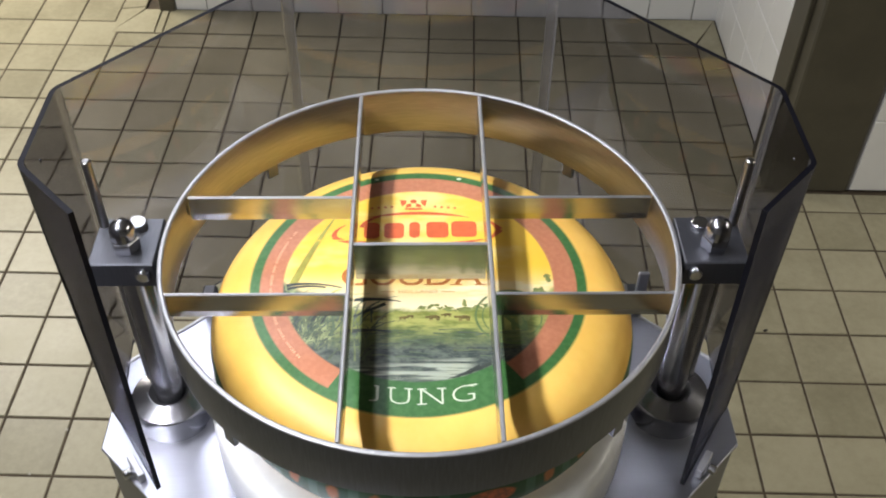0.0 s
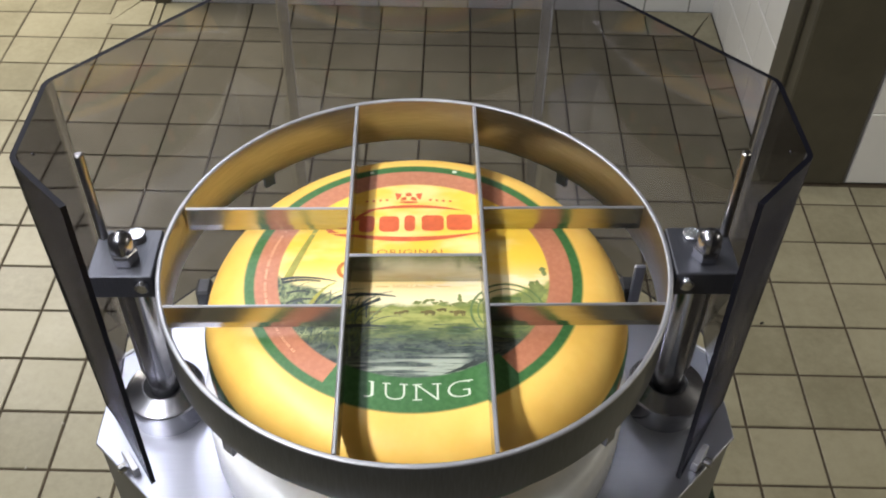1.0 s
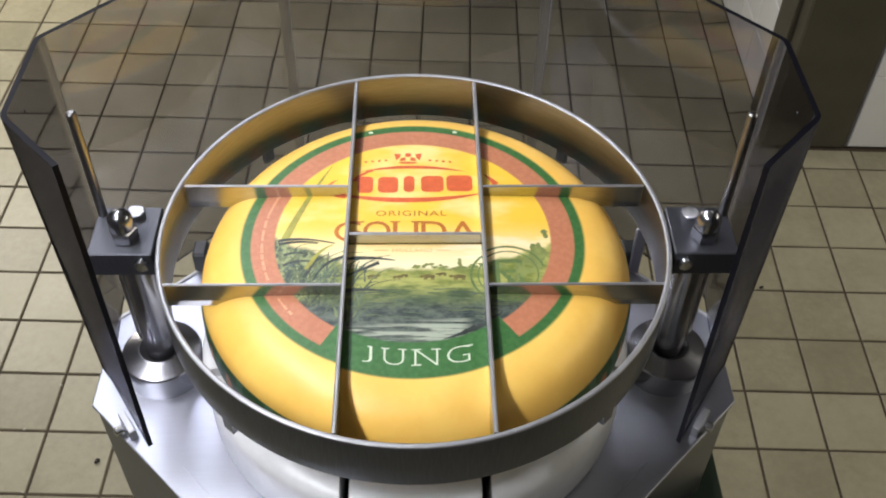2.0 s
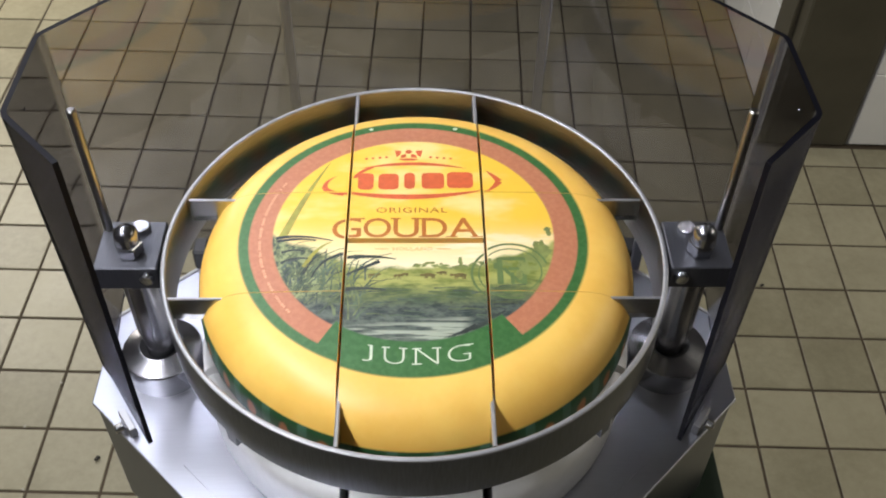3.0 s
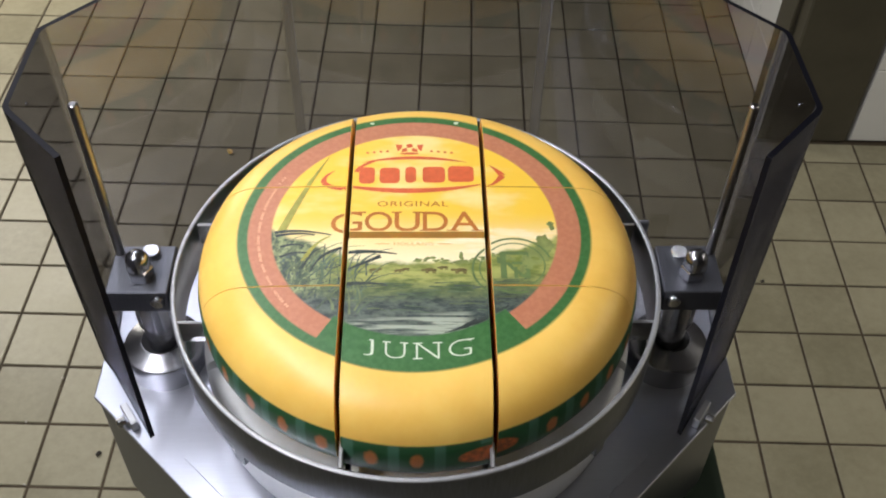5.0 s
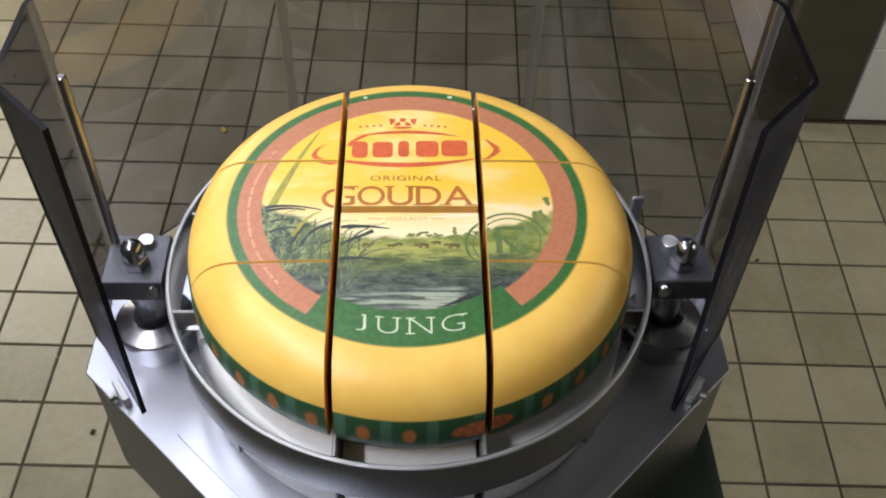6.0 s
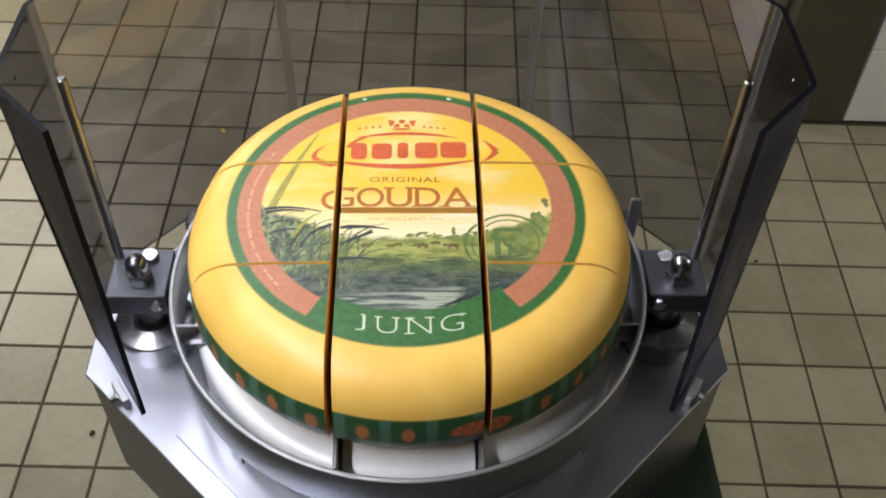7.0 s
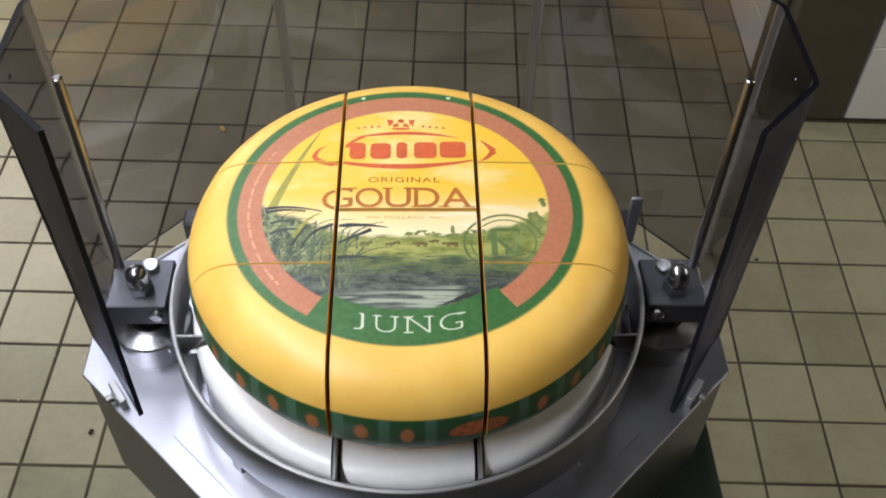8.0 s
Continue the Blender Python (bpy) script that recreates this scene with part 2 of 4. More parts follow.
# ---------------------------------------------------------------- mesh helpers
def link(name, bm, mats, parent=None, smooth=None):
    me = bpy.data.meshes.new(name)
    if smooth is not None:
        for f in bm.faces:
            f.smooth = True
        for e in bm.edges:
            if len(e.link_faces) == 2 and e.calc_face_angle() > radians(smooth):
                e.smooth = False
    bm.to_mesh(me)
    bm.free()
    for m in mats if isinstance(mats, (list, tuple)) else [mats]:
        me.materials.append(m)
    ob = new(name, me)
    if parent:
        ob.parent = parent
    return ob


def part(name, bm, material, parent, label="", smooth=None):
    ob = link(name, bm, material, parent, smooth)
    return tagged(ob, label) if label else ob


def box(x0, x1, y0, y1, z0, z1, bevel=0.0, seg=1):
    bm = bmesh.new()
    bmesh.ops.create_cube(bm, size=1, matrix=Matrix.Translation(((x0 + x1) / 2, (y0 + y1) / 2, (z0 + z1) / 2)) @ Matrix.Diagonal((x1 - x0, y1 - y0, z1 - z0, 1)))
    if bevel:
        bmesh.ops.bevel(bm, geom=list(bm.edges), offset=bevel, segments=seg, profile=0.5, affect="EDGES")
    return bm


def lathe(profile, steps, at=(0, 0, 0), closed=False):
    """Turns (r, z) points round the z axis. closed: the profile is a loop (a ring)."""
    bm = bmesh.new()
    loops = []
    for k in range(steps):
        a = math.tau * k / steps
        loops.append([bm.verts.new((at[0] + r * math.cos(a), at[1] + r * math.sin(a), at[2] + z)) for r, z in profile])
    n = len(profile)
    for k in range(steps):
        a, b = loops[k], loops[(k + 1) % steps]
        for i in range(n if closed else n - 1):
            j = (i + 1) % n
            bm.faces.new((a[i], b[i], b[j], a[j]))
    bmesh.ops.remove_doubles(bm, verts=bm.verts, dist=1e-6)
    bmesh.ops.recalc_face_normals(bm, faces=bm.faces)
    return bm


def prism(points, z0, z1, bevel=0.0):
    bm = bmesh.new()
    lo = [bm.verts.new((x, y, z0)) for x, y in points]
    hi = [bm.verts.new((x, y, z1)) for x, y in points]
    n = len(points)
    bm.faces.new(hi)
    bm.faces.new(lo[::-1])
    for i in range(n):
        j = (i + 1) % n
        bm.faces.new((lo[i], lo[j], hi[j], hi[i]))
    bmesh.ops.recalc_face_normals(bm, faces=bm.faces)
    if bevel:
        bmesh.ops.bevel(bm, geom=list(bm.edges), offset=bevel, segments=2, profile=0.5, affect="EDGES")
    return bm


def rod(a, b, r, steps=20, chamfer=0.0):
    a, b = Vector(a), Vector(b)
    L = (b - a).length
    c = chamfer
    prof = [(0, 0), (r - c, 0), (r, c), (r, L - c), (r - c, L), (0, L)] if c else [(0, 0), (r, 0), (r, L), (0, L)]
    bm = lathe(prof, steps)
    bm.transform(Matrix.Translation(a) @ (b - a).to_track_quat("Z", "Y").to_matrix().to_4x4())
    return bm


def arc(r0, r1, a0, a1, n):
    pts = [(r1 * math.cos(a0 + (a1 - a0) * k / n), r1 * math.sin(a0 + (a1 - a0) * k / n)) for k in range(n + 1)]
    return pts + [(r0 * math.cos(a0 + (a1 - a0) * k / n), r0 * math.sin(a0 + (a1 - a0) * k / n)) for k in range(n, -1, -1)]


# ---------------------------------------------------------------- the room (its grid is turned a little from the machine)
ROOM = pose(0, 0, 0, 0, 0, -2.1)
PITCH = 0.125
GX, GY = -0.683, 0.515     # a crossing of joints, in the room's axes
WALL_Y = 2.075             # back wall
FRONT_Y = 1.335            # the wall beside the doorpost
WALL_Z = 2.6


def structure(ob, label, category):
    ob.matrix_world = ROOM
    return tagged(ob, label, category, kind="structure")


floor = structure(link("floor", box(-3.2, 3.2, -2.4, 3.6, -0.10, -0.0025), GROUT), "beige square ceramic floor tiles with dark joints", "floor")
structure(link("ceiling", box(-3.2, 3.2, -2.4, 3.6, WALL_Z, WALL_Z + 0.1), PLASTER), "plain pale plaster ceiling", "ceiling")
structure(link("wall_west", box(-3.3, -3.2, -2.4, 3.6, -0.1, WALL_Z), PLASTER), "plain pale plaster wall", "wall")
structure(link("wall_south", box(-3.3, 3.3, -2.5, -2.4, -0.1, WALL_Z), PLASTER), "plain pale plaster wall behind the machine operator side", "wall")
structure(link("wall_far", box(-3.3, -0.8, 3.6, 3.7, -0.1, WALL_Z), PLASTER), "plain pale plaster wall beyond the passage", "wall")
structure(link("wall_east", box(3.2, 3.3, -2.4, 1.5, -0.1, WALL_Z), PLASTER), "plain pale plaster wall", "wall")
wall_back = structure(link("wall_back", box(-0.79, 0.90, WALL_Y + 0.008, WALL_Y + 0.16, 0.0, WALL_Z), WALL_GROUT), "white glazed tile wall with thin grey joints", "wall")
wall_side = structure(link("wall_side", box(0.768, 0.92, FRONT_Y + 0.16, WALL_Y + 0.008, 0.0, WALL_Z), WALL_GROUT), "white glazed tile wall of the recess", "wall")
wall_front = structure(link("wall_front", box(0.94, 3.2, FRONT_Y + 0.008, FRONT_Y + 0.16, 0.0, WALL_Z), WALL_GROUT), "wall of large white glazed tiles beside the doorpost", "wall")
structure(link("wall_passage", box(-0.95, -0.80, WALL_Y + 0.16, 3.6, 0.0, WALL_Z), PLASTER), "plain pale plaster wall of the passage", "wall")


def door_post(name, x0, x1, y0, y1, label):
    ob = tagged(new(name), label, "door post")
    ob.matrix_world = ROOM
    part("post", box(x0, x1, y0, y1, 0.0, 2.2, 0.004), BROWN_PAINT, ob)
    part("stop", box(x0 - 0.012, x0, y0 + 0.05, y1 - 0.02, 0.0, 2.2, 0.002), BROWN_PAINT, ob)
    return ob


door_post("door_post", 0.758, 0.94, FRONT_Y, FRONT_Y + 0.16, "dark brown painted steel door post against white tiles")
door_post("door_post", -0.835, -0.79, WALL_Y - 0.012, WALL_Y + 0.16, "narrow dark brown door post at the end of the tile wall")


def fixture(m, label):
    ob = tagged(new("ceiling_lamp"), label, "ceiling lamp", "fluorescent ceiling lamps")
    ob.matrix_world = m
    part("housing", box(-0.09, 0.09, -0.66, 0.66, 0.04, 0.10, 0.006), PLASTER, ob)
    for y in (-0.5, 0.5):
        foot = m @ Vector((0, y, 0.09))
        bm = rod(foot, (foot.x, foot.y, WALL_Z), 0.006, 10)
        bm.transform(m.inverted())
        part("hanger", bm, STEEL, ob)
    part("tube", rod((0, -0.6, 0.025), (0, 0.6, 0.025), 0.013, 12), TUBE, ob)
    for s in (-1, 1):
        part("end_cap", box(-0.018, 0.018, s * 0.625 - 0.02, s * 0.625 + 0.02, 0.0, 0.045, 0.003), PLASTER, ob)


fixture(WORK_LAMP @ pose(0, 0, 0.010), "unseen white hanging fluorescent lamp with a glowing tube")
# lamp body made up for the right-hand fill light, out of view
fixture(pose(2.00, 0.10, 1.91), "unseen white hanging fluorescent lamp with a glowing tube")
fixture(pose(-0.58, 1.00, 2.45), "unseen white hanging fluorescent lamp with a glowing tube")

# made-up body for the far fill light, out of view
far_fill_lamp = tagged(new("far_fill_lamp"), "unseen square pendant lamp added to brighten the far floor", "ceiling lamp")
far_fill_lamp.matrix_world = pose(-1.60, 2.30, 1.60)
part("frame", box(-0.30, 0.30, -0.30, 0.30, 0.02, 0.10, 0.006), PLASTER, far_fill_lamp)
part("stem", rod((0, 0, 0.10), (0, 0, WALL_Z - 1.60), 0.02, 16), PLASTER, far_fill_lamp)
part("diffuser", box(-0.26, 0.26, -0.26, 0.26, 0.006, 0.0195, 0.003), TUBE, far_fill_lamp)

# ---------------------------------------------------------------- the cutting machine
CX, CY = -0.005, 0.004
TABLE_Z, PLATE_Z = 0.905, 0.957
machine = tagged(new("cheese_cutting_machine"), "stainless steel cheese portioning machine with smoked acrylic guard", "cutting machine")
machine.matrix_world = pose(CX, CY, 0)


def octagon(w, f, b, y0, y1, d0=None, d1=None):
    """Half width w; side edges from y0 to y1; front edge at f, back edge at b, with slanting corners."""
    d0 = d0 if d0 is not None else y0 - f
    d1 = d1 if d1 is not None else b - y1
    return [(-w, y0), (-w + d0, f), (w - d0, f), (w, y0), (w, y1), (w - d1, b), (-w + d1, b), (-w, y1)]


# housing sides coloured darker than the table top, with their shade painted in
part("housing", prism(octagon(0.2385, -0.205, 0.187, -0.034, 0.044, None, 0.155), 0.777, TABLE_Z - 0.003, 0.002), SHADED_STEEL, machine, "brushed steel housing")
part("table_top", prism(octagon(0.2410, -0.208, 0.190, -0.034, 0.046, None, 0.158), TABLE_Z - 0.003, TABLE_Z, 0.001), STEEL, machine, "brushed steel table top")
part("raised_plate", prism(octagon(0.165, -0.172, 0.170, -0.0875, 0.066), TABLE_Z + 0.0005, TABLE_Z + 0.0020, 0.0), STEEL, machine, "thin brushed steel plate under the drum")
for sx in (-1, 1):
    part("lip", rod((sx * 0.2395, 0.0468, TABLE_Z), (sx * 0.0840, 0.1885, TABLE_Z), 0.0017, 10), GROUND_EDGE, machine, "bright rounded edge of the table", 60)
part("pedestal", box(-0.205, 0.262, -0.16, 0.17, 0.06, 0.7765, 0.012, 2), GREEN_PAINT, machine, "dark green painted pedestal", 30)
for sx in (-1, 1):
    for y in (-0.12, 0.15):
        part("foot", rod((sx * 0.17, y, 0.0), (sx * 0.17, y, 0.06), 0.025, 16, 0.003), RUBBER, machine)

# the drum that carries the cheese, with slots for the blades
DRUM_R = 0.1550
SLOT = 0.0455


def drum():
    top = PLATE_Z - TABLE_Z
    r = 0.011
    curve = [(DRUM_R - r + r * math.cos(t), top - r + r * math.sin(t)) for t in [k * math.pi / 12 for k in range(7)]]
    prof = [(0, 0), (DRUM_R, 0)] + curve + [(DRUM_R - 0.030, top + 0.0004), (0, top + 0.0004)]
    return lathe(prof, 96, (0, 0, TABLE_Z + 0.0045))


def clipped(bm, x0, x1, y0, y1):
    """Keeps what lies in the box; the cut faces take the second material."""
    out = bm.copy()
    for co, no in (((x0, 0, 0), (-1, 0, 0)), ((x1, 0, 0), (1, 0, 0)), ((0, y0, 0), (0, -1, 0)), ((0, y1, 0), (0, 1, 0))):
        if abs(co[0] + co[1]) > 1:
            continue
        cut = bmesh.ops.bisect_plane(out, geom=list(out.verts) + list(out.edges) + list(out.faces), dist=1e-6, plane_co=co, plane_no=no, clear_outer=True)
        edges = [e for e in cut["geom_cut"] if isinstance(e, bmesh.types.BMEdge) and e.is_boundary]
        if edges:
            before = set(out.faces)
            bmesh.ops.holes_fill(out, edges=edges, sides=0)
            new_faces = [f for f in out.faces if f not in before]
            for f in new_faces:
                f.material_index = 1
    rim = [e for e in out.edges if len(e.link_faces) == 2 and e.link_faces[0].material_index != e.link_faces[1].material_index]
    bmesh.ops.split_edges(out, edges=rim)
    for f in out.faces:
        f.smooth = f.material_index == 0
    return out


W2 = 0.0032
BIG = 9.0
CELLS = []
for xa, xb, rows in ((-BIG, -SLOT, (-BIG, -SLOT, SLOT, BIG)), (-SLOT, SLOT, (-BIG, 0.0, BIG)), (SLOT, BIG, (-BIG, -SLOT, SLOT, BIG))):
    for ya, yb in zip(rows, rows[1:]):
        CELLS.append((xa, xb, ya, yb))

full = drum()
plate = new("cutting_plate")
plate.parent = machine
tagged(plate, "white plastic plate with slots for the blades")
for xa, xb, ya, yb in CELLS:
    cell = clipped(full, xa + W2, xb - W2, ya + W2, yb - W2)
    link("plate_segment", cell, [WHITE_PLASTIC, WHITE_PLASTIC], plate)
full.free()

# guide bushings, rods and the guard
for sx in (-1, 1):
    bx = sx * 0.191
    prof = [(0.0150, 0.0), (0.0296, 0.0), (0.0296, 0.0210), (0.0294, 0.0217), (0.0286, 0.0225), (0.0162, 0.0275), (0.0154, 0.0276), (0.0150, 0.0270)]
    bush = part("bushing", lathe(prof, 48, (bx, 0, TABLE_Z), True), SATIN, machine, "polished steel bushing", 12)
    part("seal", lathe([(0.0106, 0.012), (0.0151, 0.012), (0.0151, 0.0268), (0.0138, 0.0262), (0.0106, 0.0225)], 32, (bx, 0, TABLE_Z), True), RUBBER, bush, "black rubber seal", 40)
    part("stop_rod", rod((sx * 0.209, 0.0165, TABLE_Z), (sx * 0.209, 0.0165, 1.142), 0.0031, 16, 0.001), RING_STEEL, machine, "thin polished steel rod", 30)
    # back corner fittings on the table
    part("hook", box(sx * 0.178 - 0.006, sx * 0.178 + 0.006, 0.098, 0.116, TABLE_Z, TABLE_Z + 0.022, 0.002), RUBBER, machine, "small black stop")
for sx in (-1, 1):
    part("guard_screw", rod((sx * 0.2404, 0.020, 1.139), (sx * 0.2384, 0.020, 1.139), 0.0015, 12, 0.0006), CHROME, machine, "tiny chrome screw head", 30)
part("lever", box(0.178, 0.187, 0.096, 0.100, TABLE_Z, TABLE_Z + 0.052, 0.001), STEEL, machine, "upright flat steel lever")

SHIELD_TOP = 1.158


def bent_path(points, r, n):
    """A polyline with its inner corners rounded."""
    out = [Vector(points[0])]
    for p, q, w in zip(points, points[1:], points[2:]):
        p, q, w = Vector(p), Vector(q), Vector(w)
        a, b = (p - q).normalized(), (w - q).normalized()
        half = math.acos(max(-1, min(1, a.dot(b)))) / 2
        d = r / math.tan(half)
        c = q + (a + b).normalized() * (r / math.sin(half))
        s0, s1 = q + a * d - c, q + b * d - c
        for k in range(n + 1):
            t = k / n
            v = (s0 * (1 - t) + s1 * t).normalized() * r
            out.append(c + v)
    out.append(Vector(points[-1]))
    return out


def guard_sheet(pts, T, name, label, splay=0.0, face=ACRYLIC, lift=0.001):
    """An upright sheet along pts; its ends reach out by splay at the foot."""
    z0 = TABLE_Z + lift
    bm = bmesh.new()
    rows = []
    for i, p in enumerate(pts):
        a = (p - pts[i - 1]).normalized() if i else (pts[1] - p).normalized()
        b = (pts[i + 1] - p).normalized() if i < len(pts) - 1 else a
        m = (Vector((a.y, -a.x)) + Vector((b.y, -b.x))).normalized()
        q = p + m * T
        d = Vector((0.007 if p.x < 0 else -0.007, -0.020)) * splay if i in (0, len(pts) - 1) else Vector((0, 0))
        if abs(p.x) > 0.205 and p.y < 0.05:
            d = d + Vector((-0.006 if p.x > 0 else 0.006, 0))
        rows.append([bm.verts.new((*(p + d), z0)), bm.verts.new((*p, SHIELD_TOP)), bm.verts.new((*q, SHIELD_TOP)), bm.verts.new((*(q + d), z0))])
    for r0, r1 in zip(rows, rows[1:]):
        for i in range(4):
            j = (i + 1) % 4
            f = bm.faces.new((r0[i], r1[i], r1[j], r0[j]))
            # 5 is the side panels, darkened in colour for the reflections they show
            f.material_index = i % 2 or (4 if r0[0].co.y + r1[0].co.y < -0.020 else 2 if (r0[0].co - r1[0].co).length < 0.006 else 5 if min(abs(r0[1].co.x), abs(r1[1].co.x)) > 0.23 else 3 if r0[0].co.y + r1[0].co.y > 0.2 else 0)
    bm.faces.new(rows[0]).material_index = 1
    bm.faces.new(rows[-1][::-1]).material_index = 1
    bmesh.ops.recalc_face_normals(bm, faces=bm.faces)
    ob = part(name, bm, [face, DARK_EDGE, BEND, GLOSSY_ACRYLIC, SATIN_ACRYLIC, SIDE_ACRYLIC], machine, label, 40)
    ob.visible_shadow = False
    return ob


guard_sheet(bent_path([(-0.199, -0.051), (-0.2405, -0.008), (-0.2405, 0.071), (-0.105, 0.221), (0.105, 0.221), (0.2405, 0.071), (0.2405, -0.008), (0.199, -0.051)], 0.013, 6), 0.0036,
            "guard", "smoked grey acrylic guard bent round three sides", 1.0)
for sx in (-1, 1):
    # a dark sheet, added to stand in for the dark reflections in the front flange
    ends = [Vector((sx * 0.2385, -0.0052)), Vector((sx * 0.1985, -0.0466))]
    guard_sheet(ends if sx > 0 else ends[::-1], -0.0022, "flange_shade", "dark sheet added behind the front flange to darken it", 0.8, SHADE_ACRYLIC, 0.03)
    # clamp at the foot of the front flange
    nrm = Vector((sx * 0.83, -0.56, 0))
    along = Vector((sx * 0.56, 0.83, 0))
    base = Vector((sx * 0.2035, -0.0535, TABLE_Z))
    rot = Matrix(((along.x, nrm.x, 0, base.x), (along.y, nrm.y, 0, base.y), (0, 0, 1, base.z), (0, 0, 0, 1)))
    s0 = -0.009
    bm = box(s0, s0 + 0.021, 0.0028, 0.0082, 0.0, 0.010, 0.0006)
    bm.transform(rot)
    bmesh.ops.recalc_face_normals(bm, faces=bm.faces)
    cl = part("clamp", bm, GROUND_EDGE, machine, "small steel angle clamp")
    bm = box(s0 + 0.004, s0 + 0.014, 0.0082, 0.0092, 0.001, 0.0095, 0.0004)
    bm.transform(rot)
    bmesh.ops.recalc_face_normals(bm, faces=bm.faces)
    part("washer_plate", bm, STEEL, cl)
    at = base + along * (s0 + 0.009) + Vector((0, 0, 0.0065))
    part("bolt", rod(at + nrm * 0.0090, at + nrm * 0.0160, 0.0036, 12, 0.0012), CHROME, cl)

# ---- the cutting frame: ring, blades, lifting blocks and pistons; it sinks during the cut
RO, RI, RH = 0.1700, 0.1662, 0.039
RY = 0.0035               # the ring sits this far behind the blocks
frame_ring = part("cutting_frame", lathe([(RI, -RH), (RO, -RH), (RO, -0.0014), (RO - 0.0004, -0.0005), (RO - 0.0012, 0), (RI + 0.0012, 0), (RI + 0.0004, -0.0005), (RI, -0.0014)], 128, (0, RY, 0), True), [RING_STEEL, GROUND_EDGE, SHADED_STEEL], machine,
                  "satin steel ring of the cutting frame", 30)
# the outer face gets darker steel, as if it faced an unlit room
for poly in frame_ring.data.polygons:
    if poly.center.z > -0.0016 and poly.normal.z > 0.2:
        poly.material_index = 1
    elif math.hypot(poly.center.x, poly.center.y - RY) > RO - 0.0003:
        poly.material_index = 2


def blade(a, b, top, depth, thick, name="blade"):
    """An upright blade from a to b, ground to an edge below."""
    a, b = Vector((*a, 0)), Vector((*b, 0))
    d = (b - a).normalized()
    n = Vector((-d.y, d.x, 0)) * (thick / 2)
    bm = bmesh.new()
    cut = [(1, top - 0.0008), (1, top - depth + 0.006), (0, top - depth), (-1, top - depth + 0.006), (-1, top - 0.0008), (-0.45, top), (0.45, top)]
    rows = [[bm.verts.new(p + n * k + Vector((0, 0, z))) for k, z in cut] for p in (a, b)]
    for i in range(len(cut)):
        j = (i + 1) % len(cut)
        bm.faces.new((rows[0][i], rows[0][j], rows[1][j], rows[1][i]))
    bm.faces.new(rows[0]), bm.faces.new(rows[1][::-1])
    bmesh.ops.recalc_face_normals(bm, faces=bm.faces)
    ob = part(name, bm, [BLADE_STEEL, GROUND_EDGE], frame_ring)
    for poly in ob.data.polygons:
        if poly.normal.z > 0.2:
            poly.material_index = 1
    return ob


ye = math.sqrt(RI ** 2 - SLOT ** 2) - 0.0002
for sx in (-1, 1):
    blade((sx * SLOT, RY - ye), (sx * SLOT, RY + ye), -0.0005, 0.030, 0.0028, "long_blade")
    for sy in (-1, 1):
        blade((sx * (SLOT + 0.0016), sy * SLOT + 0.0005), (sx * (ye - 0.0002), sy * SLOT + 0.0005), -0.0007, 0.021, 0.0022, "side_blade")
blade((-SLOT + 0.0016, 0), (SLOT - 0.0016, 0), -0.0007, 0.034, 0.0026, "centre_blade")
for a in (47, 133, -45.2, -132.4):
    bm = prism(arc(RI + 0.0003, RO - 0.0003, radians(a - 1.5), radians(a + 1.5), 4), -RH - 0.0105, -RH)
    bm.transform(Matrix.Translation((0, RY, 0)))
    # lugs too get their shade from this darker steel
    part("lug", bm, SHADED_STEEL, frame_ring)


def acorn_nut(at, parent):
    """A hexagon nut with a domed cap, in one mesh."""
    k = 0.0094
    nut = lathe([(0, 0), (k * 0.9, 0), (k, 0.001), (k, 0.0090), (k * 0.88, 0.0102), (0, 0.0102)], 6, at)
    prof = [(0.0080, 0.0)] + [(0.0080 * math.cos(t), 0.0060 + 0.0080 * math.sin(t)) for t in [j * math.pi / 16 for j in range(8)]] + [(0, 0.0140)]
    dome = lathe(prof, 28, (at[0], at[1], at[2] + 0.0101))
    for f in dome.faces:
        f.smooth = True
    tmp = bpy.data.meshes.new("dome")
    dome.to_mesh(tmp)
    dome.free()
    nut.from_mesh(tmp)
    return part("nut", nut, NUT_CHROME, parent, "chrome hexagon cap nut")


for sx in (-1, 1):
    bx = sx * 0.191
    x0, x1 = sorted((sx * 0.1705, sx * 0.2125))
    block = part("lifting_block", box(x0, x1, -0.0205, 0.0235, -0.0200, 0.0003, 0.0008), BLOCK_STEEL, frame_ring, "machined steel lifting block", 30)
    acorn_nut((bx + 0.001, -0.005, 0.0003), frame_ring)
    hx = bx - sx * 0.0045
    lift = 0.0015 if sx < 0 else 0.0
    part("screw", rod((hx, 0.0150, 0.0003), (hx, 0.0150, 0.0036 + lift), 0.0060, 24, 0.0006), CHROME, frame_ring, "flat chrome screw head", 30)
    part("pin", rod((bx - sx * 0.0135, -0.0205, -0.007), (bx - sx * 0.0135, -0.0255, -0.007), 0.0048, 16, 0.001), CHROME, frame_ring, "round steel pin head", 30)
    part("piston", rod((bx, 0, -0.02), (bx, 0, -0.165), 0.0105, 32, 0.001), SATIN, frame_ring, "polished steel piston rod", 30)

# ---------------------------------------------------------------- the cheese, in the eight pieces into which it is cut
cheese = tagged(new("gouda_cheese"), "yellow waxed gouda wheel with printed landscape label on a white plate", "cheese")
CHEESE_Z = PLATE_Z + 0.0047
cheese.matrix_world = pose(CX, CY, CHEESE_Z)
R_TOP = 0.114


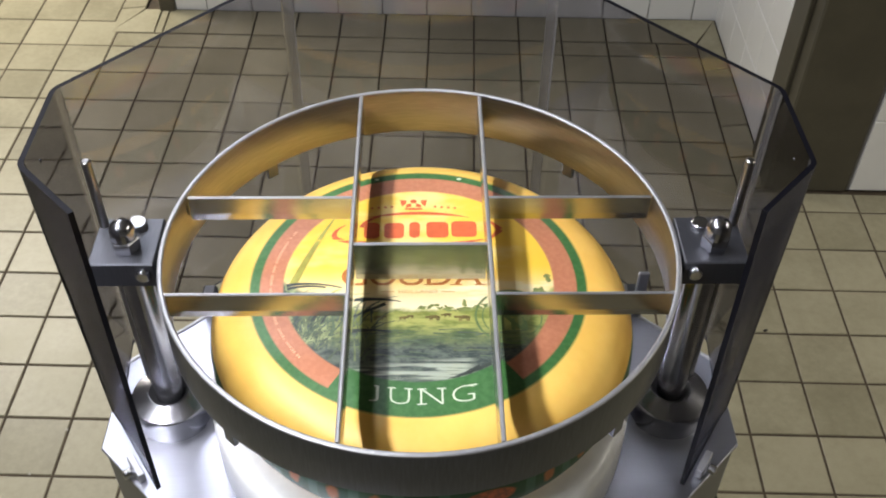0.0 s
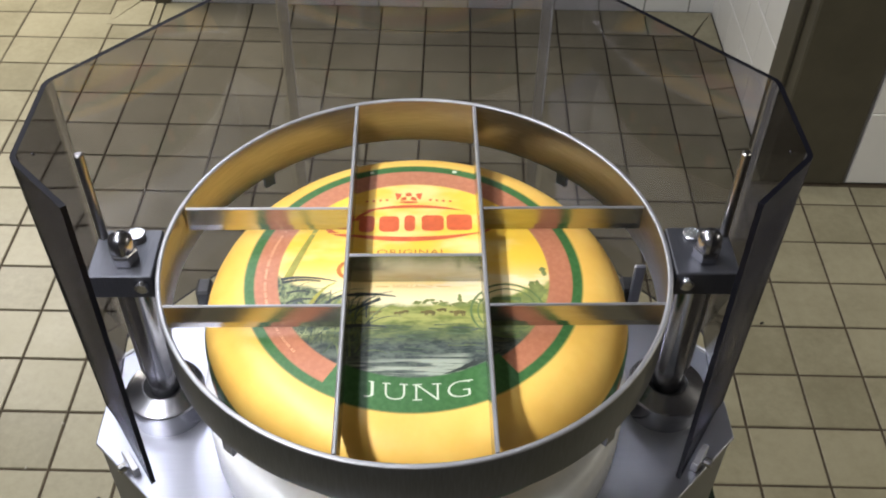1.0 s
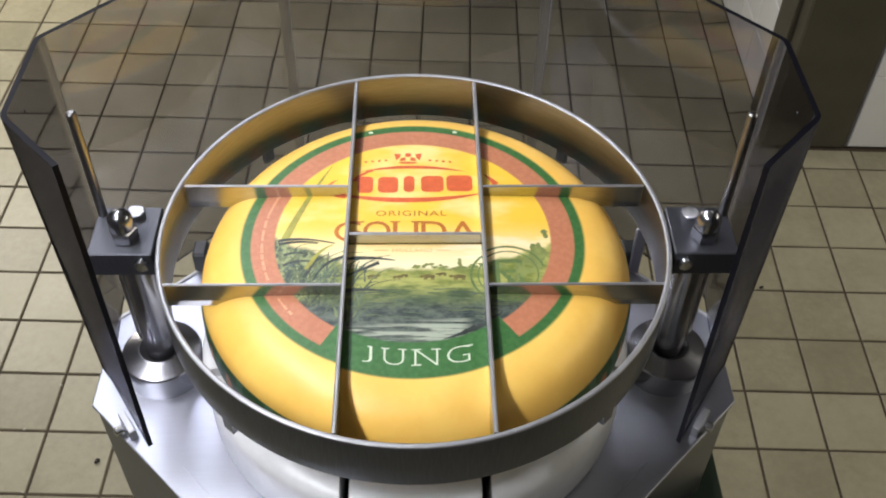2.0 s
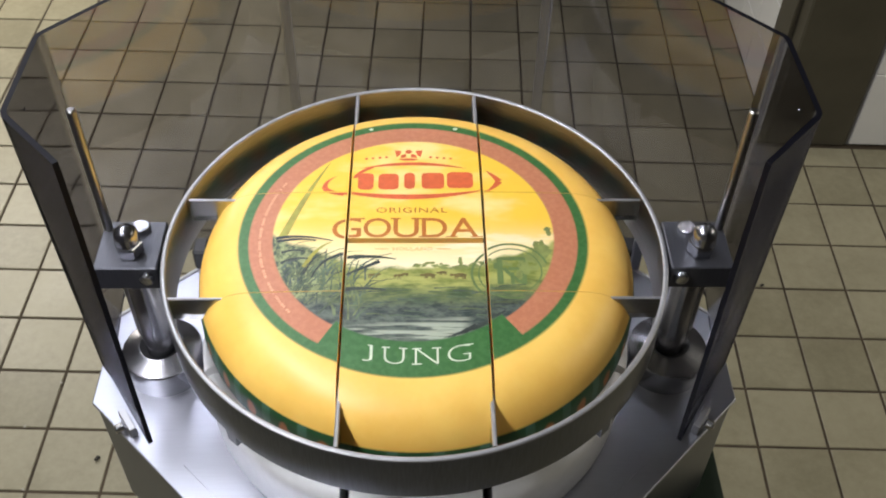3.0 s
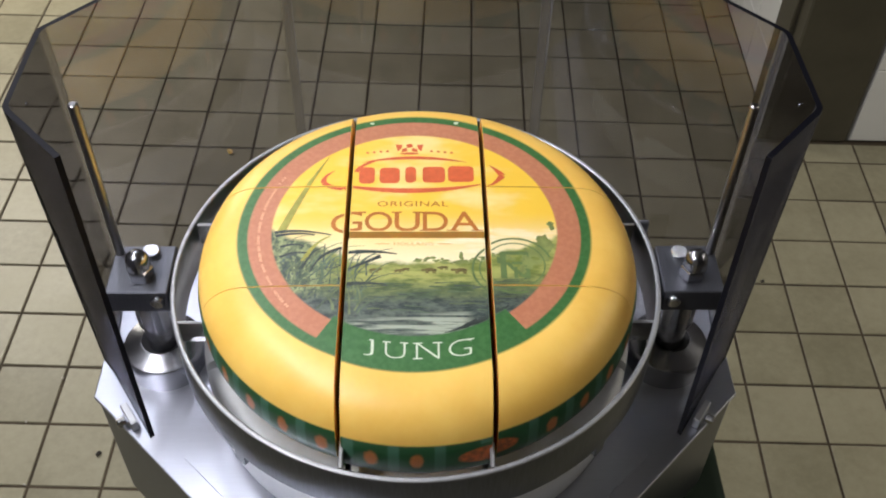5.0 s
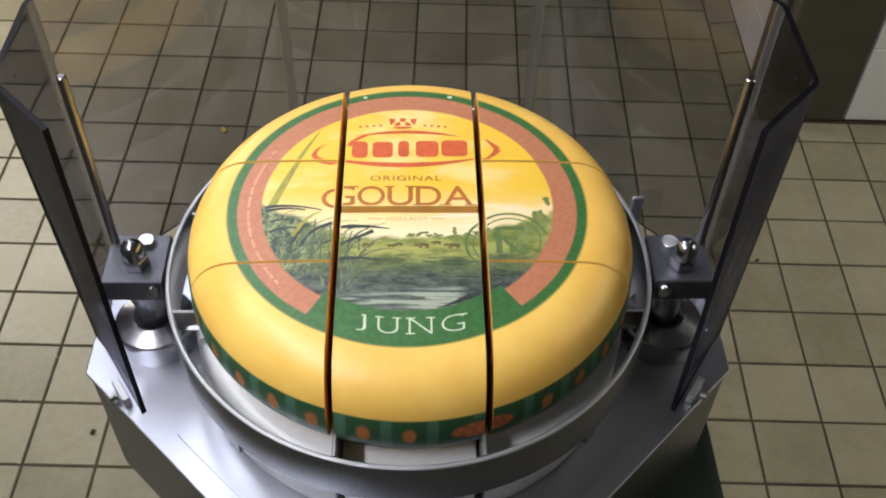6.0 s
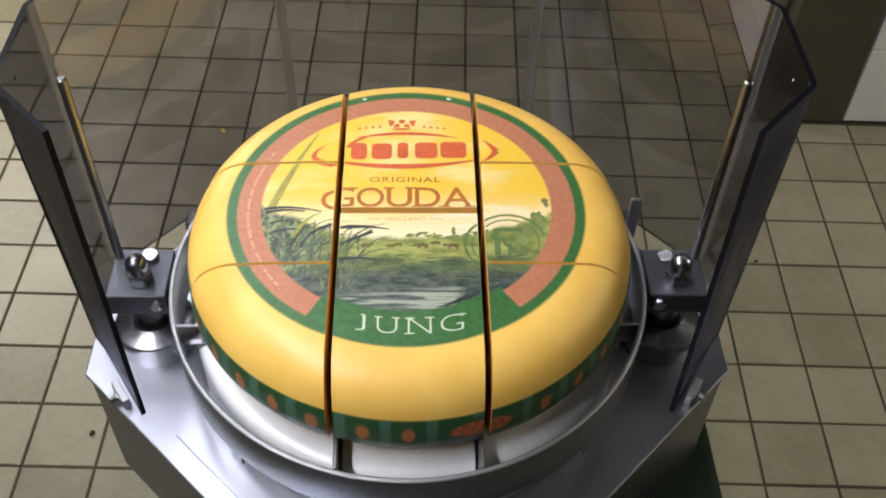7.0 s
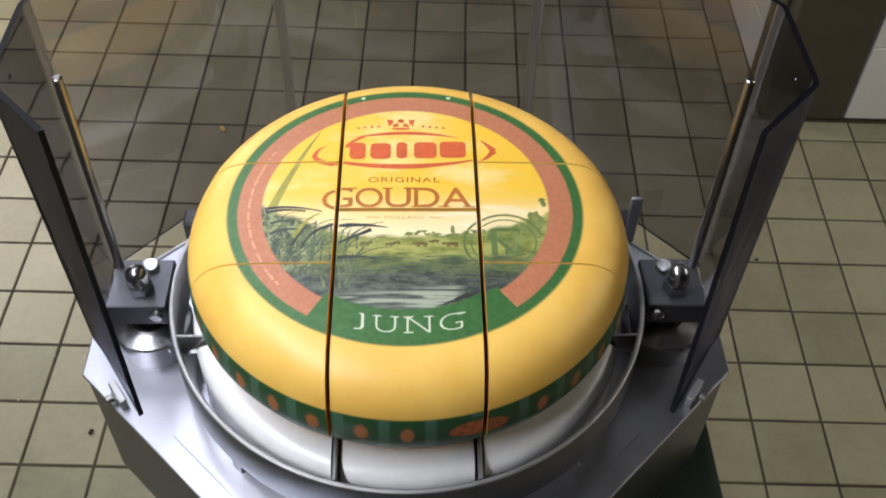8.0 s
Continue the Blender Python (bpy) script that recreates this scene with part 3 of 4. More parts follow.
def cheese_profile():
    pts = [(0, 0.0), (0.060, 0.0), (0.118, 0.0), (0.126, 0.002), (0.133, 0.007), (0.1395, 0.013), (0.1445, 0.021), (CR - 0.0006, 0.030), (CR, 0.036), (CR - 0.0003, 0.041)]
    # shoulder: quarter of a rounded curve up to the flat top
    for k in range(1, 13):
        t = k / 12 * math.pi / 2
        pts.append((R_TOP + (CR - R_TOP) * math.cos(t) ** 0.92, 0.041 + (CH - 0.0015 - 0.041) * math.sin(t) ** 0.95))
    pts += [(0.094, CH - 0.0006), (0.075, CH - 0.0001), (0.045, CH), (0.0, CH)]
    return pts


PROFILE = cheese_profile()


def top_z(r):
    up = [(a, z) for a, z in PROFILE if z > 0.0409][::-1]
    for (r0, z0), (r1, z1) in zip(up, up[1:]):
        if r0 <= r <= r1:
            return z0 + (z1 - z0) * (r - r0) / max(r1 - r0, 1e-9)
    return CH


whole = lathe(PROFILE, 144, (*CHEESE_AT, 0))
PIECES = []
CUT_Y = 0.0006
for xa, xb, ya, yb in [(a, b, c + CUT_Y, d + CUT_Y) for a, b, c, d in CELLS]:
    ob = link("cheese_piece", clipped(whole, xa, xb, ya, yb), [RIND, PASTE], cheese)
    PIECES.append((ob, (xa, xb, ya, yb)))
whole.free()


def printed(name, polys, material, layer, label=""):
    """Flat print on the cheese: laid on its top, and cut with it."""
    src = bmesh.new()
    for k, poly in enumerate(polys):
        try:
            src.faces.new([src.verts.new((x, y, 0.0000015 * (k % 23))) for x, y in poly])
        except ValueError:
            pass
    bmesh.ops.triangulate(src, faces=src.faces)
    printed_mesh(name, src, material, layer, label, len(polys) > 1)


def printed_mesh(name, src, material, layer, label="", stuff=False):
    for v in src.verts:
        v.co.x, v.co.y = v.co.x * PRINT_K, v.co.y * PRINT_K + PRINT_Y
    for ob, (xa, xb, ya, yb) in PIECES:
        bm = src.copy()
        e = 0.0005
        for co, no in (((xa + e, 0, 0), (-1, 0, 0)), ((xb - e, 0, 0), (1, 0, 0)), ((0, ya + e, 0), (0, -1, 0)), ((0, yb - e, 0), (0, 1, 0))):
            if abs(co[0] + co[1]) < 1:
                bmesh.ops.bisect_plane(bm, geom=list(bm.verts) + list(bm.edges) + list(bm.faces), dist=1e-7, plane_co=co, plane_no=no, clear_outer=True)
        if not bm.faces:
            bm.free()
            continue
        for v in bm.verts:
            v.co.z += top_z(math.hypot(v.co.x - CHEESE_AT[0], v.co.y - CHEESE_AT[1])) + 0.00010 + layer * 0.00003
        for f in bm.faces:
            if f.normal.z < 0:
                f.normal_flip()
            f.smooth = True
        piece = part(name, bm, material, ob, label)
        if stuff:
            tagged(piece, kind="stuff")
    src.free()


def text_mesh(body, size, spacing=1.0, thin=0.0):
    cu = bpy.data.curves.new("text", "FONT")
    cu.body, cu.size, cu.align_x, cu.align_y, cu.space_character = body, size, "CENTER", "CENTER", spacing
    cu.resolution_u = 4
    cu.offset = -thin
    ob = bpy.data.objects.new("text", cu)
    scene.collection.objects.link(ob)
    bpy.context.view_layer.update()
    me = bpy.data.meshes.new_from_object(ob.evaluated_get(bpy.context.evaluated_depsgraph_get()))
    bpy.data.objects.remove(ob)
    bm = bmesh.new()
    bm.from_mesh(me)
    bmesh.ops.triangulate(bm, faces=bm.faces)
    return bm


def lettering(name, body, width, height, at, material, layer, label, arch=0.0):
    bm = text_mesh(body, 1.0, 1.12)
    xs = [v.co.x for v in bm.verts]
    ys = [v.co.y for v in bm.verts]
    x0, x1, y0, y1 = min(xs), max(xs), min(ys), max(ys)
    for v in bm.verts:
        x = ((v.co.x - x0) / (x1 - x0) - 0.5) * width
        y = ((v.co.y - y0) / (y1 - y0) - 0.5) * height
        v.co = (at[0] + x, at[1] + y + arch * (2 * x / width) ** 2, 0)
    printed_mesh(name, bm, material, layer, label)


SERIFS = {"G": ((1, 1),), "O": (), "U": ((0, 1), (1, 1)), "D": ((0, 0), (0, 1)), "A": ((0, 0), (1, 0)), "J": ((0.75, 1),), "N": ((0, 0), (0, 1), (1, 1))}


def word(letters, y, height, material, layer, label, arch):
    """A word in serif capitals, letter by letter."""
    mid = (letters[0][1] + letters[-1][2]) / 2
    half = (letters[-1][2] - letters[0][1]) / 2
    for ch, x0, x1 in letters:
        bm = text_mesh(ch, 1.0, 1.0, 0.022 if height < 0.015 else -0.004)
        xs, ys = [v.co.x for v in bm.verts], [v.co.y for v in bm.verts]
        a0, a1, b0, b1 = min(xs), max(xs), min(ys), max(ys)
        stem = 0.16 * (x1 - x0)
        for v in bm.verts:
            v.co = (x0 + (v.co.x - a0) / (a1 - a0) * (x1 - x0), (v.co.y - b0) / (b1 - b0) * height - height / 2, 0)
        for fx, fy in SERIFS[ch]:
            cx = x0 + stem / 2 + fx * (x1 - x0 - stem)
            cy = (fy - 0.5) * (height - height * 0.07)
            w, h = stem * 1.25, height * 0.035
            bm.faces.new([bm.verts.new(p) for p in ((cx - w, cy - h, 0.00002), (cx + w, cy - h, 0.00002), (cx + w, cy + h, 0.00002), (cx - w, cy + h, 0.00002))])
        c = (x0 + x1) / 2
        tilt = arch * 2 * (c - mid) / half ** 2
        for v in bm.verts:
            v.co.y += y + arch * ((c - mid) / half) ** 2 + tilt * (v.co.x - c)
        printed_mesh("letter", bm, material, layer, label)


def ellipse(cx, cy, rx, ry, n=24, rot=0.0):
    out = []
    for k in range(n):
        a = math.tau * k / n
        x, y = rx * math.cos(a), ry * math.sin(a)
        out.append((cx + x * math.cos(rot) - y * math.sin(rot), cy + x * math.sin(rot) + y * math.cos(rot)))
    return out


def stroke(points, w0, w1, n=10):
    """A curved stroke through three points, tapering from w0 to w1, as quads."""
    (ax, ay), (bx, by), (cx, cy) = points
    rail = []
    for k in range(n + 1):
        t = k / n
        x = (1 - t) ** 2 * ax + 2 * t * (1 - t) * bx + t * t * cx
        y = (1 - t) ** 2 * ay + 2 * t * (1 - t) * by + t * t * cy
        dx = 2 * (1 - t) * (bx - ax) + 2 * t * (cx - bx)
        dy = 2 * (1 - t) * (by - ay) + 2 * t * (cy - by)
        d = math.hypot(dx, dy) or 1
        w = (w0 + (w1 - w0) * t) / 2
        rail.append(((x - dy / d * w, y + dx / d * w), (x + dy / d * w, y - dx / d * w)))
    return [[a[0], b[0], b[1], a[1]] for a, b in zip(rail, rail[1:])]


def from_mid(p):
    return math.hypot(p[0] - DRAWN_AT[0], p[1] - DRAWN_AT[1])


def label_print():
    rnd = random.Random(4)
    # brand device: plain rounded bars between two swooshes, and a crest
    def arc_band(x0, x1, y_end, rise, thick, n=18):
        xs = [x0 + (x1 - x0) * k / n for k in range(n + 1)]
        u = [2 * k / n - 1 for k in range(n + 1)]
        return [[(xs[k], y_end + rise * (1 - u[k] ** 2) - thick * (1 - u[k] ** 2) / 2), (xs[k + 1], y_end + rise * (1 - u[k + 1] ** 2) - thick * (1 - u[k + 1] ** 2) / 2),
                 (xs[k + 1], y_end + rise * (1 - u[k + 1] ** 2) + thick * (1 - u[k + 1] ** 2) / 2), (xs[k], y_end + rise * (1 - u[k] ** 2) + thick * (1 - u[k] ** 2) / 2)] for k in range(n)]

    polys = arc_band(-0.0400, 0.0365, 0.0628, 0.0052, 0.0032)
    polys += stroke([(-0.0425, 0.0530), (-0.0415, 0.0590), (-0.0300, 0.0648)], 0.0030, 0.0022, 8)
    polys += arc_band(-0.0620, 0.0510, 0.0420, -0.0080, 0.0046)
    polys += stroke([(-0.0540, 0.0555), (-0.0625, 0.0500), (-0.0612, 0.0430)], 0.0005, 0.0042, 10) + stroke([(-0.0612, 0.0430), (-0.0585, 0.0395), (-0.0480, 0.0372)], 0.0042, 0.0022, 8)
    polys += stroke([(0.0480, 0.0610), (0.0525, 0.0570), (0.0565, 0.0505)], 0.0006, 0.0050, 8) + stroke([(0.0565, 0.0505), (0.0530, 0.0440), (0.0470, 0.0400)], 0.0050, 0.0008, 8)
    printed("brand_swoosh", polys, RED_PRINT, 1, "red swoosh of the brand device")
    for x0, x1, y0, y1 in ((-0.0405, -0.0295, 0.0412, 0.0580), (-0.0262, -0.0120, 0.0415, 0.0575), (-0.0082, -0.0006, 0.0420, 0.0585), (0.0040, 0.0198, 0.0422, 0.0585), (0.0218, 0.0400, 0.0428, 0.0592)):
        c = 0.0030
        printed("brand_bar", [[(x0 + c, y0), (x1 - c, y0), (x1 - c * 0.3, y0 + c * 0.3), (x1, y0 + c), (x1, y1 - c), (x1 - c * 0.3, y1 - c * 0.3), (x1 - c, y1),
                               (x0 + c, y1), (x0 + c * 0.3, y1 - c * 0.3), (x0, y1 - c), (x0, y0 + c), (x0 + c * 0.3, y0 + c * 0.3)]], RED_PRINT, 1, "plain red bar of the brand device")
    cx = -0.0053
    crest = []
    for q in (-1, 1):
        crest += [[(cx + q * 0.0100, 0.0828), (cx + q * 0.0052, 0.0822), (cx + q * 0.0060, 0.0782), (cx + q * 0.0085, 0.0752)],
                  [(cx + q * 0.0052, 0.0776), (cx + q * 0.0020, 0.0790), (cx + q * 0.0015, 0.0752), (cx + q * 0.0060, 0.0742)]]
        for k in range(4):
            crest.append(ellipse(cx + q * (0.0158 + 0.0048 * k), 0.0752 - 0.0005 * k, 0.0011, 0.0011, 8))
    crest += [ellipse(cx, 0.0812, 0.0024, 0.0022, 12), ellipse(cx, 0.0726, 0.0068, 0.0013, 12)]
    printed("crest", crest, RED_PRINT, 1, "small red crest")
    lettering("lettering", "ORIGINAL", 0.0480, 0.0050, (-0.0028, 0.0210), BROWN_PRINT, 2, "brown word ORIGINAL")
    word([("G", -0.0540, -0.0365), ("O", -0.0350, -0.0165), ("U", -0.0150, 0.0020), ("D", 0.0040, 0.0210), ("A", 0.0222, 0.0420)], 0.0042, 0.0185, BROWN_PRINT, 2, "large brown serif letter", 0.0)
    lettering("lettering", "HOLLAND", 0.026, 0.0028, (-0.002, -0.0105), FAINT_PRINT, 2, "tiny brown word HOLLAND")
    printed("rule", [[(-0.027, -0.0108), (-0.018, -0.0108), (-0.018, -0.0102), (-0.027, -0.0102)], [(0.014, -0.0108), (0.023, -0.0108), (0.023, -0.0102), (0.014, -0.0102)]], FAINT_PRINT, 2)
    word([("J", -0.0318, -0.0258), ("U", -0.0190, -0.0066), ("N", -0.0004, 0.0138), ("G", 0.0192, 0.0332)], -0.0978, 0.0120, PALE_PRINT, 2, "pale serif letter on green", 0.0034)
    # grass and reeds on the bank
    blades = []
    for k in range(120):
        x0 = -0.094 + 0.062 * rnd.random()
        y0 = -0.030 - 0.042 * rnd.random() + 0.30 * max(0.0, -0.055 - x0)
        L = 0.008 + 0.018 * rnd.random()
        lean = rnd.uniform(-0.5, 1.5)
        blades.append(stroke([(x0, y0), (x0 + lean * 0.3 * L, y0 + 0.8 * L), (x0 + lean * L, y0 + L * rnd.uniform(0.5, 0.95))], rnd.uniform(0.0008, 0.0017), 0.0003, 5))
    for k in range(40):
        x0, y0 = rnd.uniform(-0.05, 0.06), rnd.uniform(-0.068, -0.044)
        blades.append(stroke([(x0, y0), (x0 + 0.008, y0 + rnd.uniform(-0.001, 0.002)), (x0 + rnd.uniform(0.012, 0.028), y0 + rnd.uniform(-0.003, 0.003))], 0.0011, 0.0003, 4))
    wedge = []
    for k in range(44):
        x0 = rnd.uniform(0.030, 0.066)
        top = -0.0790 + 0.50 * (x0 - 0.030)
        wedge += stroke([(x0, top + rnd.uniform(-0.006, 0.002)), (x0 - 0.007, top - 0.004), (x0 - 0.012 - 0.008 * rnd.random(), top - 0.009)], 0.0016, 0.0004, 5)
    printed("grass_print", [q for q in wedge if all(from_mid(p) < 0.0880 for p in q)], REED_DARK, 3)
    for tone, (name, material) in enumerate((("grass_print", LEAF_DARK), ("grass_print", LEAF_MID), ("grass_print", LEAF_PALE))):
        keep = [q for k, b in enumerate(blades) if k % 3 == tone for q in b if all(from_mid(p) < (0.0905 if abs(p[0]) > 0.052 else 0.0870) for p in q)]
        printed(name, keep, material, 1 + tone)
    ears = stroke([(-0.0648, -0.0390), (-0.0590, -0.0190), (-0.0400, -0.0176)], 0.0010, 0.0028, 12) + stroke([(-0.0400, -0.0176), (-0.0270, -0.0166), (-0.0130, -0.0196)], 0.0036, 0.0006, 10)
    ears += stroke([(-0.0500, -0.0360), (-0.0390, -0.0300), (-0.0235, -0.0215)], 0.0006, 0.0030, 10) + stroke([(-0.0465, -0.0455), (-0.0330, -0.0435), (-0.0190, -0.0460)], 0.0034, 0.0010, 10)
    ears += stroke([(-0.0935, -0.0050), (-0.0773, 0.0005), (-0.0530, -0.0066)], 0.0030, 0.0008, 12) + stroke([(-0.0900, -0.0072), (-0.0770, -0.0035), (-0.0640, -0.0062)], 0.0026, 0.0010, 8)
    ears += stroke([(-0.0700, -0.0360), (-0.0660, -0.0200), (-0.0560, -0.0165)], 0.0016, 0.0006, 8) + stroke([(-0.0880, -0.0280), (-0.0780, -0.0200), (-0.0680, -0.0225)], 0.0024, 0.0008, 8)
    ears += stroke([(-0.0860, -0.0170), (-0.0760, -0.0130), (-0.0700, -0.0170)], 0.0020, 0.0008, 8)
    printed("reed_print", [e for e in ears if all(from_mid(p) < 0.0908 for p in e)], REED_DARK, 4)
    reed = stroke([(-0.0865, -0.0035), (-0.0790, 0.0220), (-0.0700, 0.0450)], 0.0056, 0.0030, 12) + stroke([(-0.0700, 0.0450), (-0.0655, 0.0560), (-0.0590, 0.0700)], 0.0028, 0.0004, 8)
    reed += stroke([(-0.0700, -0.0300), (-0.0640, -0.0120), (-0.0540, -0.0080)], 0.0034, 0.0008, 8)
    printed("tall_reed_print", [e for e in reed if all(from_mid(p) < 0.0908 for p in e)], REED_PRINT, 3)
    # trees, cows and the round seal
    trees = []
    for k in range(90):
        x = rnd.uniform(0.064, 0.092)
        y = -0.026 + (x - 0.064) * 0.62 + rnd.uniform(-0.016, 0.004)
        trees.append(ellipse(x, y, rnd.uniform(0.0012, 0.0032), rnd.uniform(0.0010, 0.0026), 8))
    for k in range(14):
        trees.append(ellipse(0.0790 + rnd.gauss(0, 0.0020), -0.0110 + rnd.gauss(0, 0.0024), rnd.uniform(0.0010, 0.0022), rnd.uniform(0.0010, 0.0020), 8))
        trees.append(ellipse(0.0890 + rnd.gauss(0, 0.0015), 0.0010 + rnd.gauss(0, 0.0024), rnd.uniform(0.0010, 0.0020), rnd.uniform(0.0008, 0.0018), 8))
    for k in range(60):
        x = rnd.uniform(-0.004, 0.060)
        trees.append(ellipse(x, -0.0262 + rnd.uniform(-0.0014, 0.0022) + 0.0016 * math.sin(x * 190), rnd.uniform(0.001, 0.0026), rnd.uniform(0.0006, 0.0014), 8))
    for k in range(8):
        trees.append(ellipse(0.0290 + rnd.gauss(0, 0.0008), -0.0218 + rnd.gauss(0, 0.0018), 0.0011, 0.0012, 8))
    printed("tree_print", [t for t in trees if all(from_mid(p) < 0.0905 for p in t)], TREE_PRINT, 1)
    cows = []
    for x, y, s in ((-0.0275, -0.0334, 1.0), (-0.0120, -0.0338, 0.75), (-0.0070, -0.0326, 0.75), (0.0090, -0.0334, 1.2), (0.0175, -0.0312, 0.85), (0.0285, -0.0336, 1.3)):
        way = rnd.choice((-1, 1))
        cows += [ellipse(x, y, 0.0034 * s, 0.0013 * s, 10, rnd.uniform(-0.12, 0.12)), ellipse(x + way * 0.0040 * s, y - rnd.uniform(-0.0008, 0.0012) * s, 0.0013 * s, 0.0009 * s, 8)]
        for leg in (-0.0024, -0.0014, 0.0014, 0.0024):
            cows.append([(x + (leg - 0.0004) * s, y - 0.0026 * s), (x + (leg + 0.0003) * s, y - 0.0026 * s), (x + (leg + 0.0004) * s, y), (x + (leg - 0.0004) * s, y)])
    printed("cow_print", cows, COW_PRINT, 1)
    seal = []
    sx, sy = 0.0600, -0.0330
    for r, w in ((0.0248, 0.0016), (0.0200, 0.0010)):
        n = 44
        for k in range(n):
            p, q = math.tau * k / n, math.tau * (k + 1) / n
            seal.append([(sx + rr * math.cos(a), sy + 0.96 * rr * math.sin(a)) for a, rr in ((p, r), (q, r), (q, r - w), (p, r - w))])
    for x0, x1, y0, y1 in ((-0.0095, -0.0055, -0.012, 0.011), (0.0060, 0.0095, -0.012, 0.011), (-0.0080, 0.0080, 0.0085, 0.0115), (-0.0020, 0.0050, 0.0000, 0.0025), (-0.0115, -0.0060, 0.0010, 0.0065), (-0.0010, 0.0015, -0.012, -0.002)):
        seal.append([(sx + x0, sy + y0), (sx + x1, sy + y0), (sx + x1, sy + y1), (sx + x0, sy + y1)])
    seal += stroke([(sx - 0.0050, sy + 0.0020), (sx + 0.0000, sy - 0.0060), (sx + 0.0070, sy - 0.0115)], 0.0030, 0.0022, 8)
    printed("seal_print", [q for q in seal if all(from_mid(p) < 0.0905 for p in q)], SEAL_PRINT, 2)
    # tiny script along the brown ring, as bars
    script = []
    a = radians(150)
    while a < radians(222):
        w = rnd.uniform(0.006, 0.016)
        if rnd.random() < 0.75:
            script.append([(rr * math.cos(t), rr * math.sin(t)) for t, rr in ((a, 0.1005), (a + w, 0.1005), (a + w, 0.1022), (a, 0.1022))])
        a += w + 0.006
    printed("script_bars", script, plain("pale_script", (0.78, 0.40, 0.22), 0.42), 1)
    dots = [ellipse(-0.033, 0.1075, 0.0017, 0.0014, 10), ellipse(0.029, 0.1080, 0.0019, 0.0015, 10)]
    printed("dot_print", dots, PALE_PRINT, 1)


label_print()

# ---------------------------------------------------------------- floor and wall tiles, piece by piece
def tile_mesh(name, sx, sy, h, bev, material):
    bm = bmesh.new()
    x, y = sx / 2, sy / 2
    lo = [bm.verts.new(p) for p in ((-x, -y, -h), (x, -y, -h), (x, y, -h), (-x, y, -h))]
    mid = [bm.verts.new(p) for p in ((-x, -y, -bev), (x, -y, -bev), (x, y, -bev), (-x, y, -bev))]
    hi = [bm.verts.new(p) for p in ((-x + bev, -y + bev, 0), (x - bev, -y + bev, 0), (x - bev, y - bev, 0), (-x + bev, y - bev, 0))]
    bm.faces.new(hi)
    for i in range(4):
        j = (i + 1) % 4
        bm.faces.new((lo[i], lo[j], mid[j], mid[i]))
        bm.faces.new((mid[i], mid[j], hi[j], hi[i]))
    me = bpy.data.meshes.new(name)
    bm.to_mesh(me)
    bm.free()
    me.materials.append(material)
    return me


COVE_X0, COVE_X1, COVE_Y = -0.952, 0.690, 1.958      # where the floor meets the coved skirting


def lay_cove():
    """Skirting tiles that slope up to the walls of the recess, mitred at its corners."""
    wy, wx0, wx1, gap, rise = WALL_Y - 0.002, -0.878, 0.758, 0.0024, 0.007
    cuts = [-0.829, -0.806] + [GX + k * PITCH for k in range(11)]
    pieces = [[(COVE_X0, COVE_Y, 0), (cuts[0], COVE_Y, 0), (cuts[0], wy, 1), (wx0, wy, 1)]]
    pieces += [[(a, COVE_Y, 0), (b, COVE_Y, 0), (b, wy, 1), (a, wy, 1)] for a, b in zip(cuts, cuts[1:])]
    pieces.append([(cuts[-1], COVE_Y, 0), (COVE_X1, COVE_Y, 0), (wx1, wy, 1), (cuts[-1], wy, 1)])
    y = COVE_Y
    far = wy
    while y > FRONT_Y + 0.02:
        low = max(y - PITCH, FRONT_Y)
        pieces.append([(COVE_X1, low, 0), (wx1, low, 1), (wx1, far, 1), (COVE_X1, y, 0)])
        y = far = low
    y, far = COVE_Y, wy
    for k in range(6):
        pieces.append([(COVE_X0, y, 0), (wx0, far, 1), (wx0, y + PITCH, 1), (COVE_X0, y + PITCH, 0)])
        y = far = y + PITCH
    for poly in pieces:
        cx, cy = sum(q[0] for q in poly) / 4, sum(q[1] for q in poly) / 4
        bm = bmesh.new()
        rings = []
        for inset, dz in ((gap, -0.007), (gap, -0.001), (gap + 0.001, 0.0)):
            rings.append([bm.verts.new((x - math.copysign(inset, x - cx), yy - math.copysign(inset, yy - cy), 0.0004 + rise * up + dz)) for x, yy, up in poly])
        for lo, hi in zip(rings, rings[1:]):
            for k in range(4):
                bm.faces.new((lo[k], lo[(k + 1) % 4], hi[(k + 1) % 4], hi[k]))
        bm.faces.new(rings[-1])
        bmesh.ops.recalc_face_normals(bm, faces=bm.faces)
        link("cove_tile", bm, FLOOR_TILE, floor)


